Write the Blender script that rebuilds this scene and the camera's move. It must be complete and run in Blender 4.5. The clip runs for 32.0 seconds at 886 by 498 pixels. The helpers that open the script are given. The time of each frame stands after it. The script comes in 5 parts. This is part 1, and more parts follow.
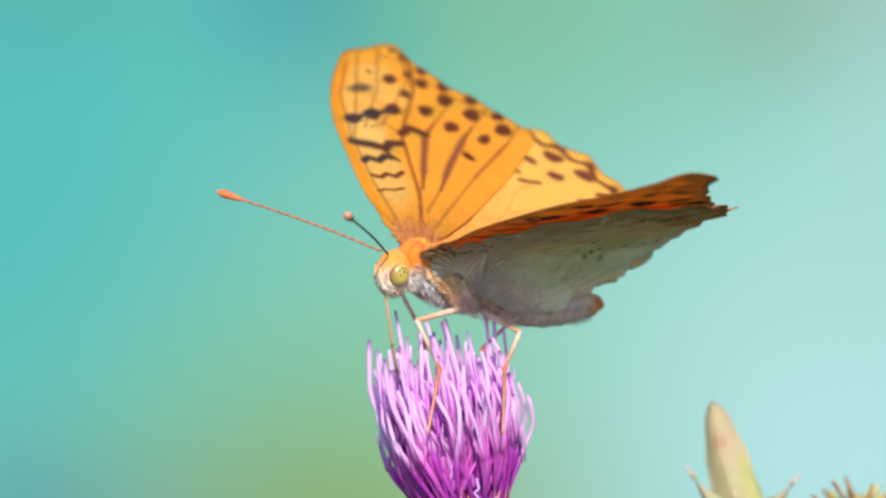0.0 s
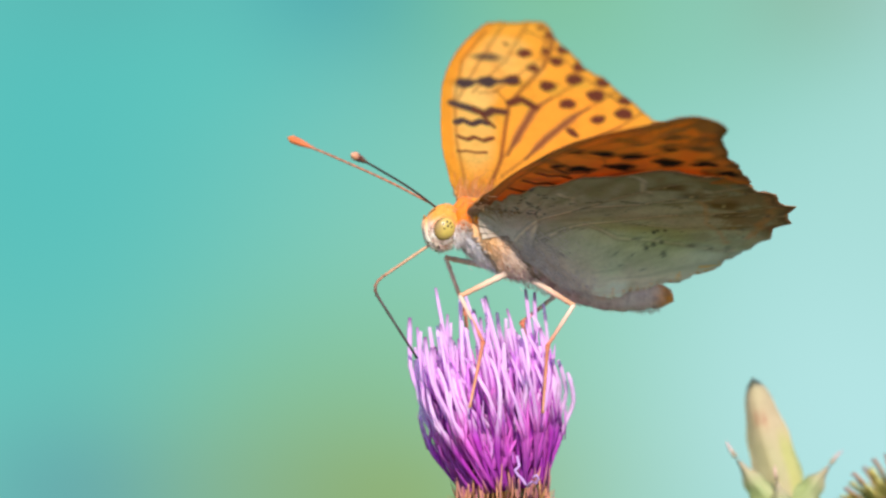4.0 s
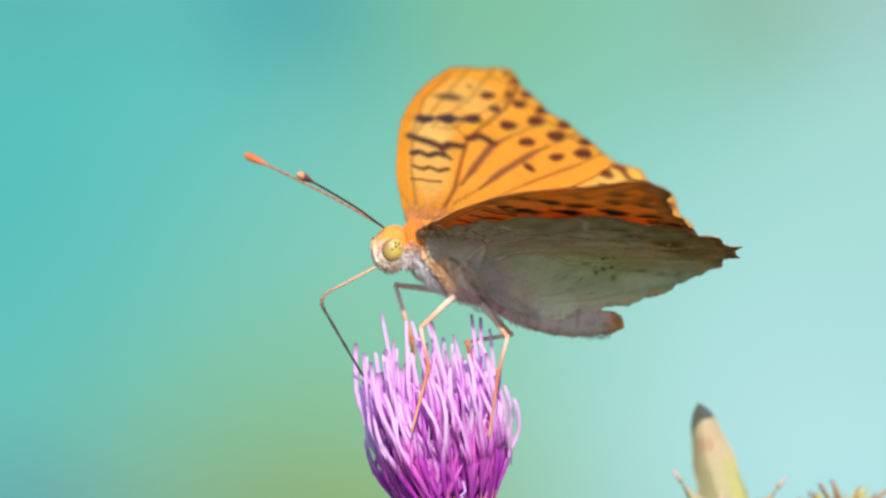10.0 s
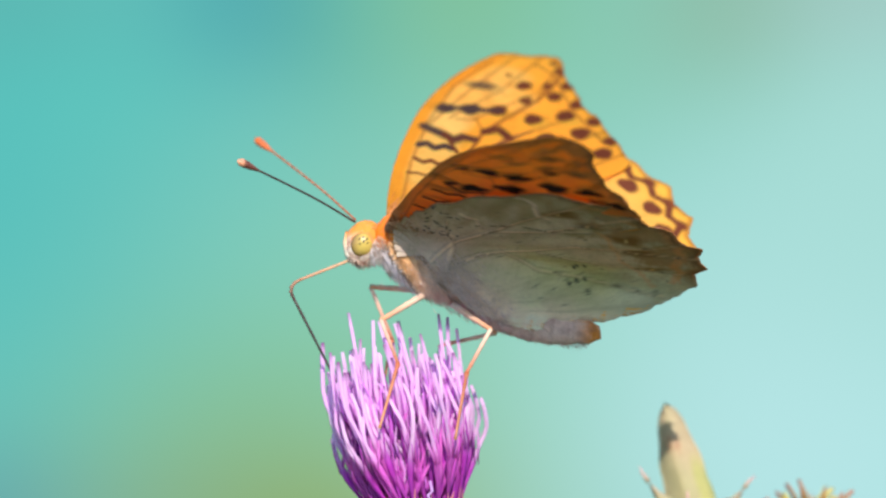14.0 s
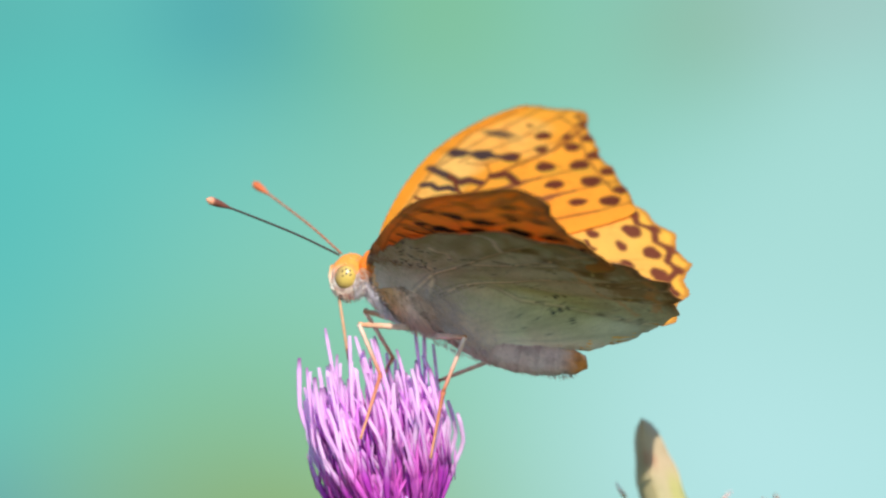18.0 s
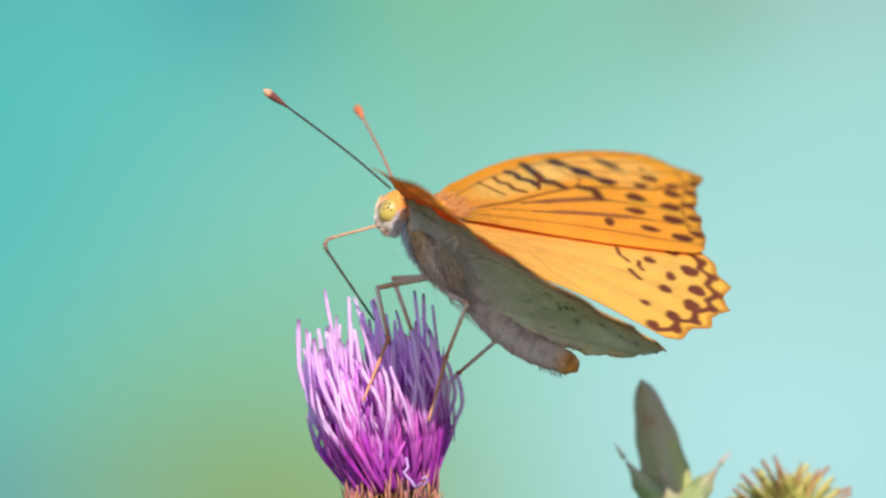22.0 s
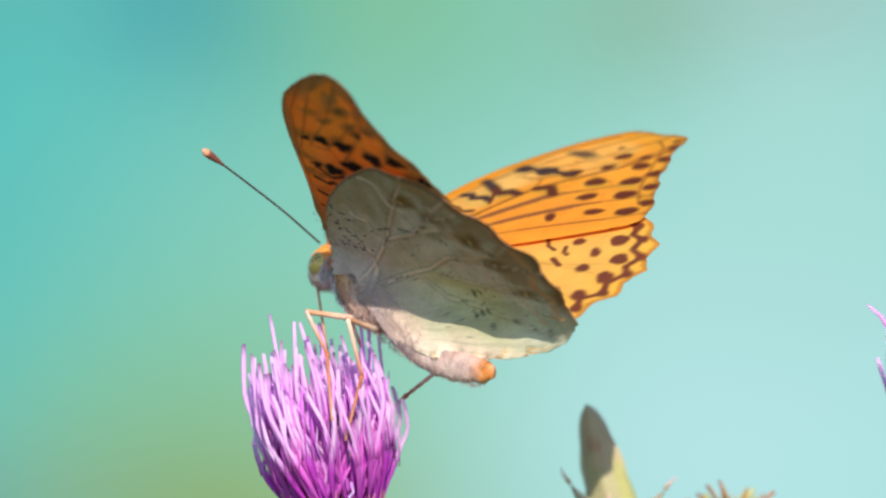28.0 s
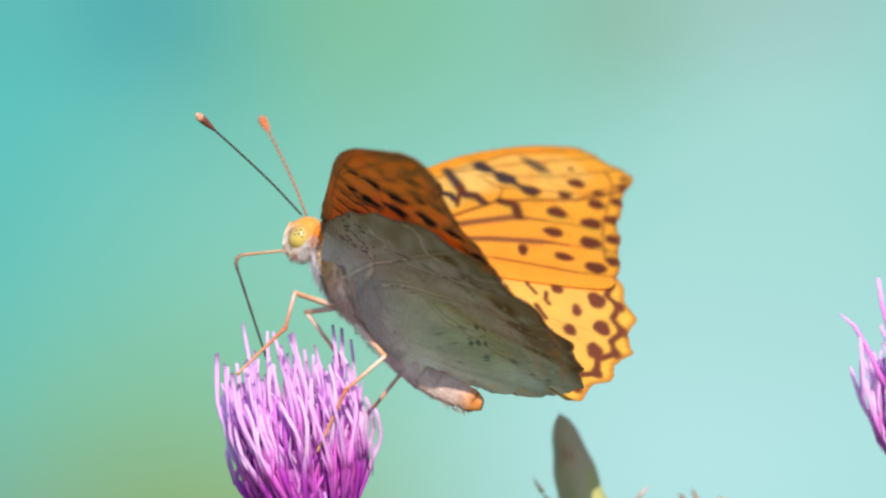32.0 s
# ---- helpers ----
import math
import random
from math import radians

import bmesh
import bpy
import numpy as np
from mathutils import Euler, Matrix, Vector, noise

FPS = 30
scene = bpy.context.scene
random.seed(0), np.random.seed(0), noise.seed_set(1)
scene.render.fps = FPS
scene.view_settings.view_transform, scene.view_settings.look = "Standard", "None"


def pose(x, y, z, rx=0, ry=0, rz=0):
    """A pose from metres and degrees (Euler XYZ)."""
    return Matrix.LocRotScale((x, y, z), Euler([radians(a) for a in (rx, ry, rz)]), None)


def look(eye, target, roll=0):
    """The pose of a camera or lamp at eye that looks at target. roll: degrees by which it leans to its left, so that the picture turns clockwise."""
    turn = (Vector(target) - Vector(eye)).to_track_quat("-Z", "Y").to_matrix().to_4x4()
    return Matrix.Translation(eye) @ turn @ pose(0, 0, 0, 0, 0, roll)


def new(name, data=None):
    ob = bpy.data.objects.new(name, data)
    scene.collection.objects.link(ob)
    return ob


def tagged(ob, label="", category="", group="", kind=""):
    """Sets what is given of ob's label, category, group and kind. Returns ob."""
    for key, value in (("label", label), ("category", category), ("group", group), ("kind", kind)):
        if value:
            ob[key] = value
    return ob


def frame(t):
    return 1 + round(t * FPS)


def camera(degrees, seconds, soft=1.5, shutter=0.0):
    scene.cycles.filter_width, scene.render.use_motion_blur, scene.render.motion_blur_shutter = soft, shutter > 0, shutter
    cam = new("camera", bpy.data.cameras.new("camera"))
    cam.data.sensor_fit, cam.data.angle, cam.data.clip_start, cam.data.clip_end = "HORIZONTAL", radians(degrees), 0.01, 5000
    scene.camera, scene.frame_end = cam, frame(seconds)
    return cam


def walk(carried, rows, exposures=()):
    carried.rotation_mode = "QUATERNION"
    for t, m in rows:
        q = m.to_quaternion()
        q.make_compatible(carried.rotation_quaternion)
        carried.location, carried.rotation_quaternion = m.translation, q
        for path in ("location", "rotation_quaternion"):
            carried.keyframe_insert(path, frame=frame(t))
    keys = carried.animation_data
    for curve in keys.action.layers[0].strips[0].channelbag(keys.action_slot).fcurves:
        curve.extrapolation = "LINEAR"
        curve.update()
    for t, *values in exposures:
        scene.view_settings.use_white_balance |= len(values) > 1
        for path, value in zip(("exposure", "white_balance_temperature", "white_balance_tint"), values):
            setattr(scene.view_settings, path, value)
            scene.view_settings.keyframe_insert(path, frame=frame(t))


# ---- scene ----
MM = 0.001
EYE = (0.0, -0.8, 0.9)          # the lens stands level with the flower, an arm's length off

# Seconds, and where the lens aims in the flower's plane (mm to the right, mm up)
AIM_ROWS = [
    (0, -5.09, -0.19), (0.5, -6.18, -0.75), (1, -5.9, -1.15), (1.5, -5.34, -2.22),
    (2, -4.81, -2.97), (2.5, -6.09, -3.37), (3, -7.37, -4.28), (3.5, -8.3, -3.53),
    (4, -9.55, -2.68), (4.5, -9.93, -2.22), (6.5, -10.96, 2.09), (7, -10.58, 2.87),
    (7.5, -8.71, 2.18), (8, -7.21, 1.84), (8.5, -5.84, 1.47), (9, -5.71, 1.31),
    (9.5, -5.37, 1.09), (10, -3.59, 0.12), (10.5, -1.59, -0.09), (11, -0.03, -0.12),
    (11.5, 1.69, -0.25), (12, 1, -0.09), (12.5, 0.03, -0.37), (13, -0.09, 0.06),
    (13.5, -0.06, 0.31), (14, 0.06, 0.09), (14.5, 0.03, 1), (16.5, 1.59, 2.53),
    (17, 2.53, 2.53), (17.5, 2.34, 2.18), (18, 2.65, 1.78), (18.5, 3.15, 1.09),
    (19, 3.81, 0.34), (19.5, 3.62, -0.44), (20, 2.81, -0.69), (20.5, 2.43, -0.72),
    (21, 2.65, -1.25), (21.5, 3.43, -1.34), (22, 2.72, -2.5), (22.5, 1.94, -3.03),
    (23, 1.47, -2.28), (23.5, 2.34, -1.97), (24, 4, -1.25), (24.5, 4.96, -1),
    (25, 5.24, -1), (25.5, 5.59, -1.31), (27.5, 8.49, -1.12), (28, 8.77, 0.25),
    (28.5, 8.58, 1.75), (29, 9.61, 2.72), (29.5, 9.8, 3.34), (30, 10.24, 4.34),
    (30.5, 10.86, 3.87), (31, 10.92, 3.15), (31.5, 11.61, 2.43), (32, 11.74, 1.28),
]

cam = camera(7.0, 32.0, soft=2.4)
cam.data.dof.use_dof = True
cam.data.dof.focus_distance = 0.793
cam.data.dof.aperture_fstop = 18.0
walk(cam, [(t, look(EYE, (x * MM, 0, 0.9 + z * MM))) for t, x, z in AIM_ROWS])

# ---- light ----
SUN_FROM = Vector((0.059, -0.841, 0.537)).normalized()
world = bpy.data.worlds.new("sky")
scene.world = world
world.use_nodes = True
wn, wl = world.node_tree.nodes, world.node_tree.links
sky = wn.new("ShaderNodeTexSky")
sky.sky_type, sky.sun_disc = "NISHITA", False
sky.dust_density, sky.ozone_density = 0.2, 4.0
sky.sun_elevation = math.asin(SUN_FROM.z)
sky.sun_rotation = math.atan2(SUN_FROM.x, SUN_FROM.y)
wl.new(sky.outputs[0], wn["Background"].inputs[0])
wn["Background"].inputs[1].default_value = 0.2
lamp = bpy.data.lights.new("sun", "SUN")
lamp.energy, lamp.angle, lamp.color = 4.6, radians(0.5), (1.0, 0.94, 0.85)
sun = new("sun", lamp)
sun.matrix_world = look((0, 0, 5), Vector((0, 0, 5)) - SUN_FROM)


# ---- materials ----
def lin(r, g, b):
    return tuple((c / 255 / 12.92) if c <= 10 else ((c / 255 + 0.055) / 1.055) ** 2.4 for c in (r, g, b))


def material(name, colour=(0.5, 0.5, 0.5), rough=0.6, vary=0.15, scale=400.0, bump=0.2, attribute="", shine=0.3, through_light=0.0, sheen=0.0, spots=None):
    """A principled surface with two scales of colour variation and fine relief; through_light lets light shine through thin sheets."""
    m = bpy.data.materials.new(name)
    m.use_nodes = True
    n, l = m.node_tree.nodes, m.node_tree.links
    b = n["Principled BSDF"]
    b.inputs["Roughness"].default_value = rough
    b.inputs["Specular IOR Level"].default_value = shine
    b.inputs["Sheen Weight"].default_value = sheen
    co = n.new("ShaderNodeTexCoord")
    info = n.new("ShaderNodeObjectInfo")
    fine, coarse = n.new("ShaderNodeTexNoise"), n.new("ShaderNodeTexNoise")
    fine.inputs["Scale"].default_value, fine.inputs["Detail"].default_value = scale * 4, 3
    coarse.inputs["Scale"].default_value, coarse.inputs["Detail"].default_value = scale * 0.6, 2
    for t in (fine, coarse):
        l.new(co.outputs["Object"], t.inputs["Vector"])
    add = n.new("ShaderNodeMath")
    add.operation = "ADD"
    l.new(fine.outputs["Fac"], add.inputs[0]), l.new(coarse.outputs["Fac"], add.inputs[1])
    add2 = n.new("ShaderNodeMath")
    add2.operation = "MULTIPLY_ADD"
    l.new(info.outputs["Random"], add2.inputs[0]), l.new(add.outputs[0], add2.inputs[2])
    add2.inputs[1].default_value = 0.5
    span = n.new("ShaderNodeMapRange")
    span.inputs["From Min"].default_value, span.inputs["From Max"].default_value = 0.6, 1.8
    span.inputs["To Min"].default_value, span.inputs["To Max"].default_value = 1 - vary, 1 + vary
    l.new(add2.outputs[0], span.inputs["Value"])
    mul = n.new("ShaderNodeVectorMath")
    mul.operation = "SCALE"
    if attribute:
        at = n.new("ShaderNodeAttribute")
        at.attribute_name = attribute
        l.new(at.outputs["Color"], mul.inputs[0])
    else:
        mul.inputs[0].default_value = colour
    l.new(span.outputs[0], mul.inputs["Scale"])
    l.new(mul.outputs[0], b.inputs["Base Color"])
    bu = n.new("ShaderNodeBump")
    bu.inputs["Strength"].default_value, bu.inputs["Distance"].default_value = bump, 0.0002
    l.new(fine.outputs["Fac"], bu.inputs["Height"])
    l.new(bu.outputs[0], b.inputs["Normal"])
    if through_light:
        tr = n.new("ShaderNodeBsdfTranslucent")
        mix = n.new("ShaderNodeMixShader")
        mix.inputs[0].default_value = through_light
        l.new(mul.outputs[0], tr.inputs["Color"])
        l.new(b.outputs[0], mix.inputs[1]), l.new(tr.outputs[0], mix.inputs[2])
        l.new(mix.outputs[0], n["Material Output"].inputs["Surface"])
    return m


FOREWING = material("forewing_scales", attribute="scales", rough=0.75, vary=0.13, scale=900, bump=0.3, shine=0.15, through_light=0.52)
HINDWING = material("hindwing_scales", attribute="scales", rough=0.75, vary=0.13, scale=900, bump=0.3, shine=0.15, through_light=0.22)
BODY = material("body_scales", attribute="scales", rough=0.75, vary=0.22, scale=700, bump=0.5, shine=0.15)
EYE_SKIN = material("compound_eye", attribute="scales", rough=0.25, vary=0.12, scale=2200, bump=0.15, shine=0.5)
LEG = material("leg_chitin", attribute="scales", rough=0.5, vary=0.25, scale=900, bump=0.3, shine=0.3)
FLORET = material("purple_floret", attribute="scales", rough=0.5, vary=0.2, scale=260, bump=0.1, shine=0.25, through_light=0.42)
STYLE = material("pale_style", lin(225, 175, 235), 0.5, 0.12, 400, 0.1, through_light=0.3)
BRACT = material("bract", attribute="scales", rough=0.6, vary=0.25, scale=300, bump=0.3, through_light=0.15)
LEAF = material("thistle_leaf", attribute="scales", rough=0.6, vary=0.18, scale=180, bump=0.4, through_light=0.06)
STEM = material("stem_skin", lin(120, 135, 80), 0.6, 0.25, 200, 0.5)
SOIL = material("meadow_soil", lin(82, 96, 62), 0.95, 0.45, 4, 0.8)


# ---- mesh helpers ----
def part(name, mesh, mat, parent, label="", smooth=True):
    ob = new(name, mesh)
    if not mesh.materials:
        mesh.materials.append(mat)
    if smooth:
        mesh.polygons.foreach_set("use_smooth", [True] * len(mesh.polygons))
    ob.parent = parent
    if label:
        ob["label"] = label
    return ob


def build(name, verts, faces, colours=None):
    me = bpy.data.meshes.new(name)
    me.from_pydata([tuple(v) for v in verts], [], faces)
    me.update()
    if colours is not None:
        at = me.attributes.new("scales", "FLOAT_COLOR", "POINT")
        c = np.ones((len(verts), 4), dtype=np.float32)
        c[:, :3] = colours
        at.data.foreach_set("color", c.ravel())
    return me


def tube(points, radii, sides=8, colours=None, squash=1.0):
    """A closed round tube along points; one colour a ring."""
    pts = [Vector(p) for p in points]
    vs, fs, cs = [], [], []
    up = Vector((0.31, 0.87, 0.38))
    for i, p in enumerate(pts):
        d = (pts[min(i + 1, len(pts) - 1)] - pts[max(i - 1, 0)]).normalized()
        a = d.cross(up).normalized()
        b = d.cross(a)
        for k in range(sides):
            w = 2 * math.pi * k / sides
            vs.append(p + (a * math.cos(w) + b * math.sin(w) * squash) * radii[i])
            cs.append(colours[i] if colours else (1, 1, 1))
    n = len(pts)
    for i in range(n - 1):
        for k in range(sides):
            fs.append((i * sides + k, i * sides + (k + 1) % sides, (i + 1) * sides + (k + 1) % sides, (i + 1) * sides + k))
    fs.append(tuple(range(sides))[::-1])
    fs.append(tuple((n - 1) * sides + k for k in range(sides)))
    return vs, fs, cs


def join(pieces):
    vs, fs, cs = [], [], []
    for v, f, c in pieces:
        o = len(vs)
        vs += v
        fs += [tuple(i + o for i in q) for q in f]
        cs += c
    return vs, fs, cs


def blob(centre, radii, colour_at, seg=28, rings=18, lump=0.0, turn=None):
    """A lumpy ellipsoid whose colour follows colour_at(unit normal)."""
    vs, fs, cs = [], [], []
    c = Vector(centre)
    for i in range(rings + 1):
        a = math.pi * i / rings
        for k in range(seg):
            w = 2 * math.pi * k / seg
            d = Vector((math.cos(a), math.sin(a) * math.cos(w), math.sin(a) * math.sin(w)))
            s = 1 + lump * noise.noise(d * 2.3 + c)
            p = Vector((d.x * radii[0], d.y * radii[1], d.z * radii[2])) * s
            if turn:
                p = turn @ p
            vs.append(c + p)
            cs.append(colour_at(d))
    for i in range(rings):
        for k in range(seg):
            fs.append((i * seg + k, (i + 1) * seg + k, (i + 1) * seg + (k + 1) % seg, i * seg + (k + 1) % seg))
    return vs, fs, cs


def mixc(a, b, f):
    f = max(0.0, min(1.0, f))
    return tuple(x + (y - x) * f for x, y in zip(a, b))


def curve_through(points, n):
    """n points of a smooth line through a few."""
    P = np.array(points, dtype=float)
    s = np.concatenate([[0], np.cumsum(np.linalg.norm(np.diff(P, axis=0), axis=1))])
    M = np.gradient(P, s, axis=0)
    out = []
    for t in np.linspace(0, s[-1], n):
        i = min(np.searchsorted(s, t, side="right") - 1, len(s) - 2)
        h = s[i + 1] - s[i]
        u = (t - s[i]) / h
        out.append((2 * u**3 - 3 * u**2 + 1) * P[i] + (u**3 - 2 * u**2 + u) * h * M[i] + (-2 * u**3 + 3 * u**2) * P[i + 1] + (u**3 - u**2) * h * M[i + 1])
    return np.array(out)


# ---- setting ----
ground_me = build("ground", [(-600, -600, 0), (600, -600, 0), (600, 600, 0), (-600, 600, 0)], [(0, 1, 2, 3)])
tagged(part("ground", ground_me, SOIL, None), "dry green meadow ground under the thistles", "ground", kind="structure")

# The far meadow and sky, all out of focus: soft colour fields on a backdrop
bd = bpy.data.materials.new("blurred_distance")
bd.use_nodes = True
n, l = bd.node_tree.nodes, bd.node_tree.links
n.clear()
geo = n.new("ShaderNodeNewGeometry")
sep = n.new("ShaderNodeSeparateXYZ")
l.new(geo.outputs["Position"], sep.inputs[0])
last = n.new("ShaderNodeRGB")
last.outputs[0].default_value = (*lin(126, 205, 190), 1)
colour_out = last.outputs[0]


def soft_field(cx, cz, sx, sz, colour, amount):
    """Blend a round soft field of colour over the backdrop (metres)."""
    global colour_out
    dist = []
    for axis, c, s in (("X", cx, sx), ("Z", cz, sz)):
        a = n.new("ShaderNodeMath")
        a.operation = "SUBTRACT"
        l.new(sep.outputs[axis], a.inputs[0])
        a.inputs[1].default_value = c
        b = n.new("ShaderNodeMath")
        b.operation = "DIVIDE"
        l.new(a.outputs[0], b.inputs[0])
        b.inputs[1].default_value = s
        p = n.new("ShaderNodeMath")
        p.operation = "MULTIPLY"
        l.new(b.outputs[0], p.inputs[0]), l.new(b.outputs[0], p.inputs[1])
        dist.append(p)
    add = n.new("ShaderNodeMath")
    add.operation = "ADD"
    l.new(dist[0].outputs[0], add.inputs[0]), l.new(dist[1].outputs[0], add.inputs[1])
    neg = n.new("ShaderNodeMath")
    neg.operation = "MULTIPLY"
    neg.inputs[1].default_value = -1
    l.new(add.outputs[0], neg.inputs[0])
    ex = n.new("ShaderNodeMath")
    ex.operation = "EXPONENT"
    l.new(neg.outputs[0], ex.inputs[0])
    am = n.new("ShaderNodeMath")
    am.operation = "MULTIPLY"
    am.inputs[1].default_value = amount
    l.new(ex.outputs[0], am.inputs[0])
    mx = n.new("ShaderNodeMix")
    mx.data_type = "RGBA"
    l.new(am.outputs[0], mx.inputs["Factor"])
    l.new(colour_out, mx.inputs[6])
    mx.inputs[7].default_value = (*colour, 1)
    colour_out = mx.outputs[2]


BACK_Y = 9.0
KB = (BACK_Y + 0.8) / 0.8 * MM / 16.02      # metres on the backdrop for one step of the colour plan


def field(px, py, rx, ry, rgb, amount):
    soft_field((px - 784) * KB, 0.9 + (441 - py) * KB, rx * KB, ry * KB, lin(rgb[0] + 4, rgb[1], rgb[2] - 2), amount)


field(-60, 300, 660, 760, (84, 194, 192), 1.0)
field(205, 150, 170, 110, (84, 202, 194), 0.45)
field(20, -20, 190, 110, (86, 174, 172), 0.6)
field(1450, 760, 760, 560, (184, 235, 240), 1.0)
field(1560, 270, 360, 480, (168, 224, 220), 0.85)
field(660, 600, 400, 300, (136, 204, 166), 0.55)
field(480, 720, 330, 150, (132, 190, 136), 0.5)
field(510, 945, 400, 170, (144, 173, 95), 0.95)
field(240, 940, 260, 110, (128, 176, 150), 0.6)
field(830, -20, 240, 240, (126, 192, 150), 0.85)
field(1080, 120, 230, 160, (134, 204, 180), 0.5)
field(445, -10, 165, 150, (70, 164, 176), 0.85)
field(600, 40, 70, 150, (92, 180, 162), 0.6)
field(1285, 0, 150, 140, (136, 184, 158), 0.85)
field(1560, -40, 230, 120, (162, 196, 192), 0.75)
field(-40, 930, 170, 130, (90, 158, 174), 0.75)
em = n.new("ShaderNodeEmission")
l.new(colour_out, em.inputs[0])
em.inputs[1].default_value = 0.975
outn = n.new("ShaderNodeOutputMaterial")
l.new(em.outputs[0], outn.inputs[0])
bw = 7.0
back_me = build("backdrop", [(-bw, BACK_Y, 0.0), (bw, BACK_Y, 0.0), (bw, BACK_Y, 5), (-bw, BACK_Y, 5)], [(0, 1, 2, 3)])
tagged(part("backdrop", back_me, bd, None), "soft turquoise and green meadow far out of focus", "backdrop", kind="structure")

# ---- thistle ----
MAGENTA, PALE = lin(246, 122, 230), lin(253, 220, 250)


def floret_mesh(rng, lean, height, bend, ring_in, styled=True):
    """One floret: a dark tube that swells to a magenta bell with thin lobes, then a thin pale style, curved outward."""
    pts, rad, col = [], [], []
    n_r = 16
    wob, ph = rng.uniform(0.3, 1.9), rng.uniform(0, 6.28)
    bell = rng.uniform(0.44, 0.6)
    pale = mixc(PALE, lin(250, 198, 248), rng.random())
    if not styled:
        pale = mixc(MAGENTA, lin(250, 176, 244), rng.random())
    low = mixc(lin(198, 66, 190), lin(160, 54, 174), rng.random())
    mid = mixc(MAGENTA, lin(206, 66, 206), rng.random())
    kink = rng.uniform(-2.4, 2.4)
    top_r = rng.uniform(0.17, 0.27)
    tip_tone = mixc(pale, lin(150, 84, 150), rng.random() if rng.random() < 0.35 else 0.0)
    for i in range(n_r):
        f = i / (n_r - 1)
        out = lean * min(f / 0.72, 1) ** 0.88 + bend * math.sin(f * math.pi) - 0.5 * ring_in * max(f - 0.66, 0) ** 1.3
        side = wob * math.sin(f * 4 + ph) * f + kink * max(f - 0.3, 0) ** 1.6
        pts.append((out * MM, side * MM, height * f * MM))
        r = 0.2 + 0.2 * math.exp(-((f - bell * 0.85) / 0.16) ** 2) if f < bell else max(top_r, 0.36 - (f - bell) * 2.2)
        if i == n_r - 1:
            r = top_r * 0.7
        rad.append(r * MM * rng.uniform(0.9, 1.1))
        c = mixc(low, mid, f / 0.42) if f < bell - 0.10 else mixc(mid, pale, (f - bell + 0.10) / 0.16)
        if f > 0.93 and tip_tone != pale:
            c = mixc(c, tip_tone, (f - 0.93) / 0.06)
        col.append(c)
    pieces = [tube(pts, rad, 6, col)]
    at = Vector(pts[int(bell * (n_r - 1))])
    for k in range(5):
        th = 1.257 * k + rng.uniform(-0.4, 0.4)
        d = Vector((math.cos(th), math.sin(th), 0))
        h = rng.uniform(1.6, 4.6)
        tone = mixc(mid, pale, rng.uniform(0.1, 0.6))
        pieces.append(tube([at + d * 0.3 * MM - Vector((0, 0, 1.2 * MM)), at + (d * 0.55 + Vector((0, 0, h * 0.4))) * MM, at + (d * rng.uniform(0.5, 1.1) + Vector((0, 0, h))) * MM], [0.05 * MM, 0.12 * MM, 0.02 * MM], 4, [mid, tone, tone]))
    v, fc, c = join(pieces)
    return build("floret", v, fc, c)


def bract_mesh(length, width, tip_colour):
    """A spiny bract: a keeled blade that ends in a thin spine."""
    vs, fs, cs = [], [], []
    for i in range(7):
        f = i / 6
        w = width * (math.sin(math.pi * min(f * 0.75 + 0.25, 1)) if f < 0.75 else (1 - f) * 0.8 + 0.02)
        x = 0.25 * length * f * f
        for s in (-1, 0, 1):
            vs.append(((x + (0.25 * width if s == 0 else 0)) * MM, s * w * 0.5 * MM, f * length * MM))
            cs.append(mixc(lin(176, 180, 92), tip_colour, f))
    k = len(vs)
    vs += [(v[0] - 0.25 * MM, v[1] * 0.9, v[2]) for v in vs]
    cs += cs[:]
    for i in range(6):
        for s in range(2):
            a = i * 3 + s
            fs.append((a, a + 1, a + 4, a + 3))
            fs.append((k + a + 3, k + a + 4, k + a + 1, k + a))
        for s in (0, 2):
            a = i * 3 + s
            fs.append((a, a + 3, k + a + 3, k + a))
    return build("bract", vs, fs, cs)


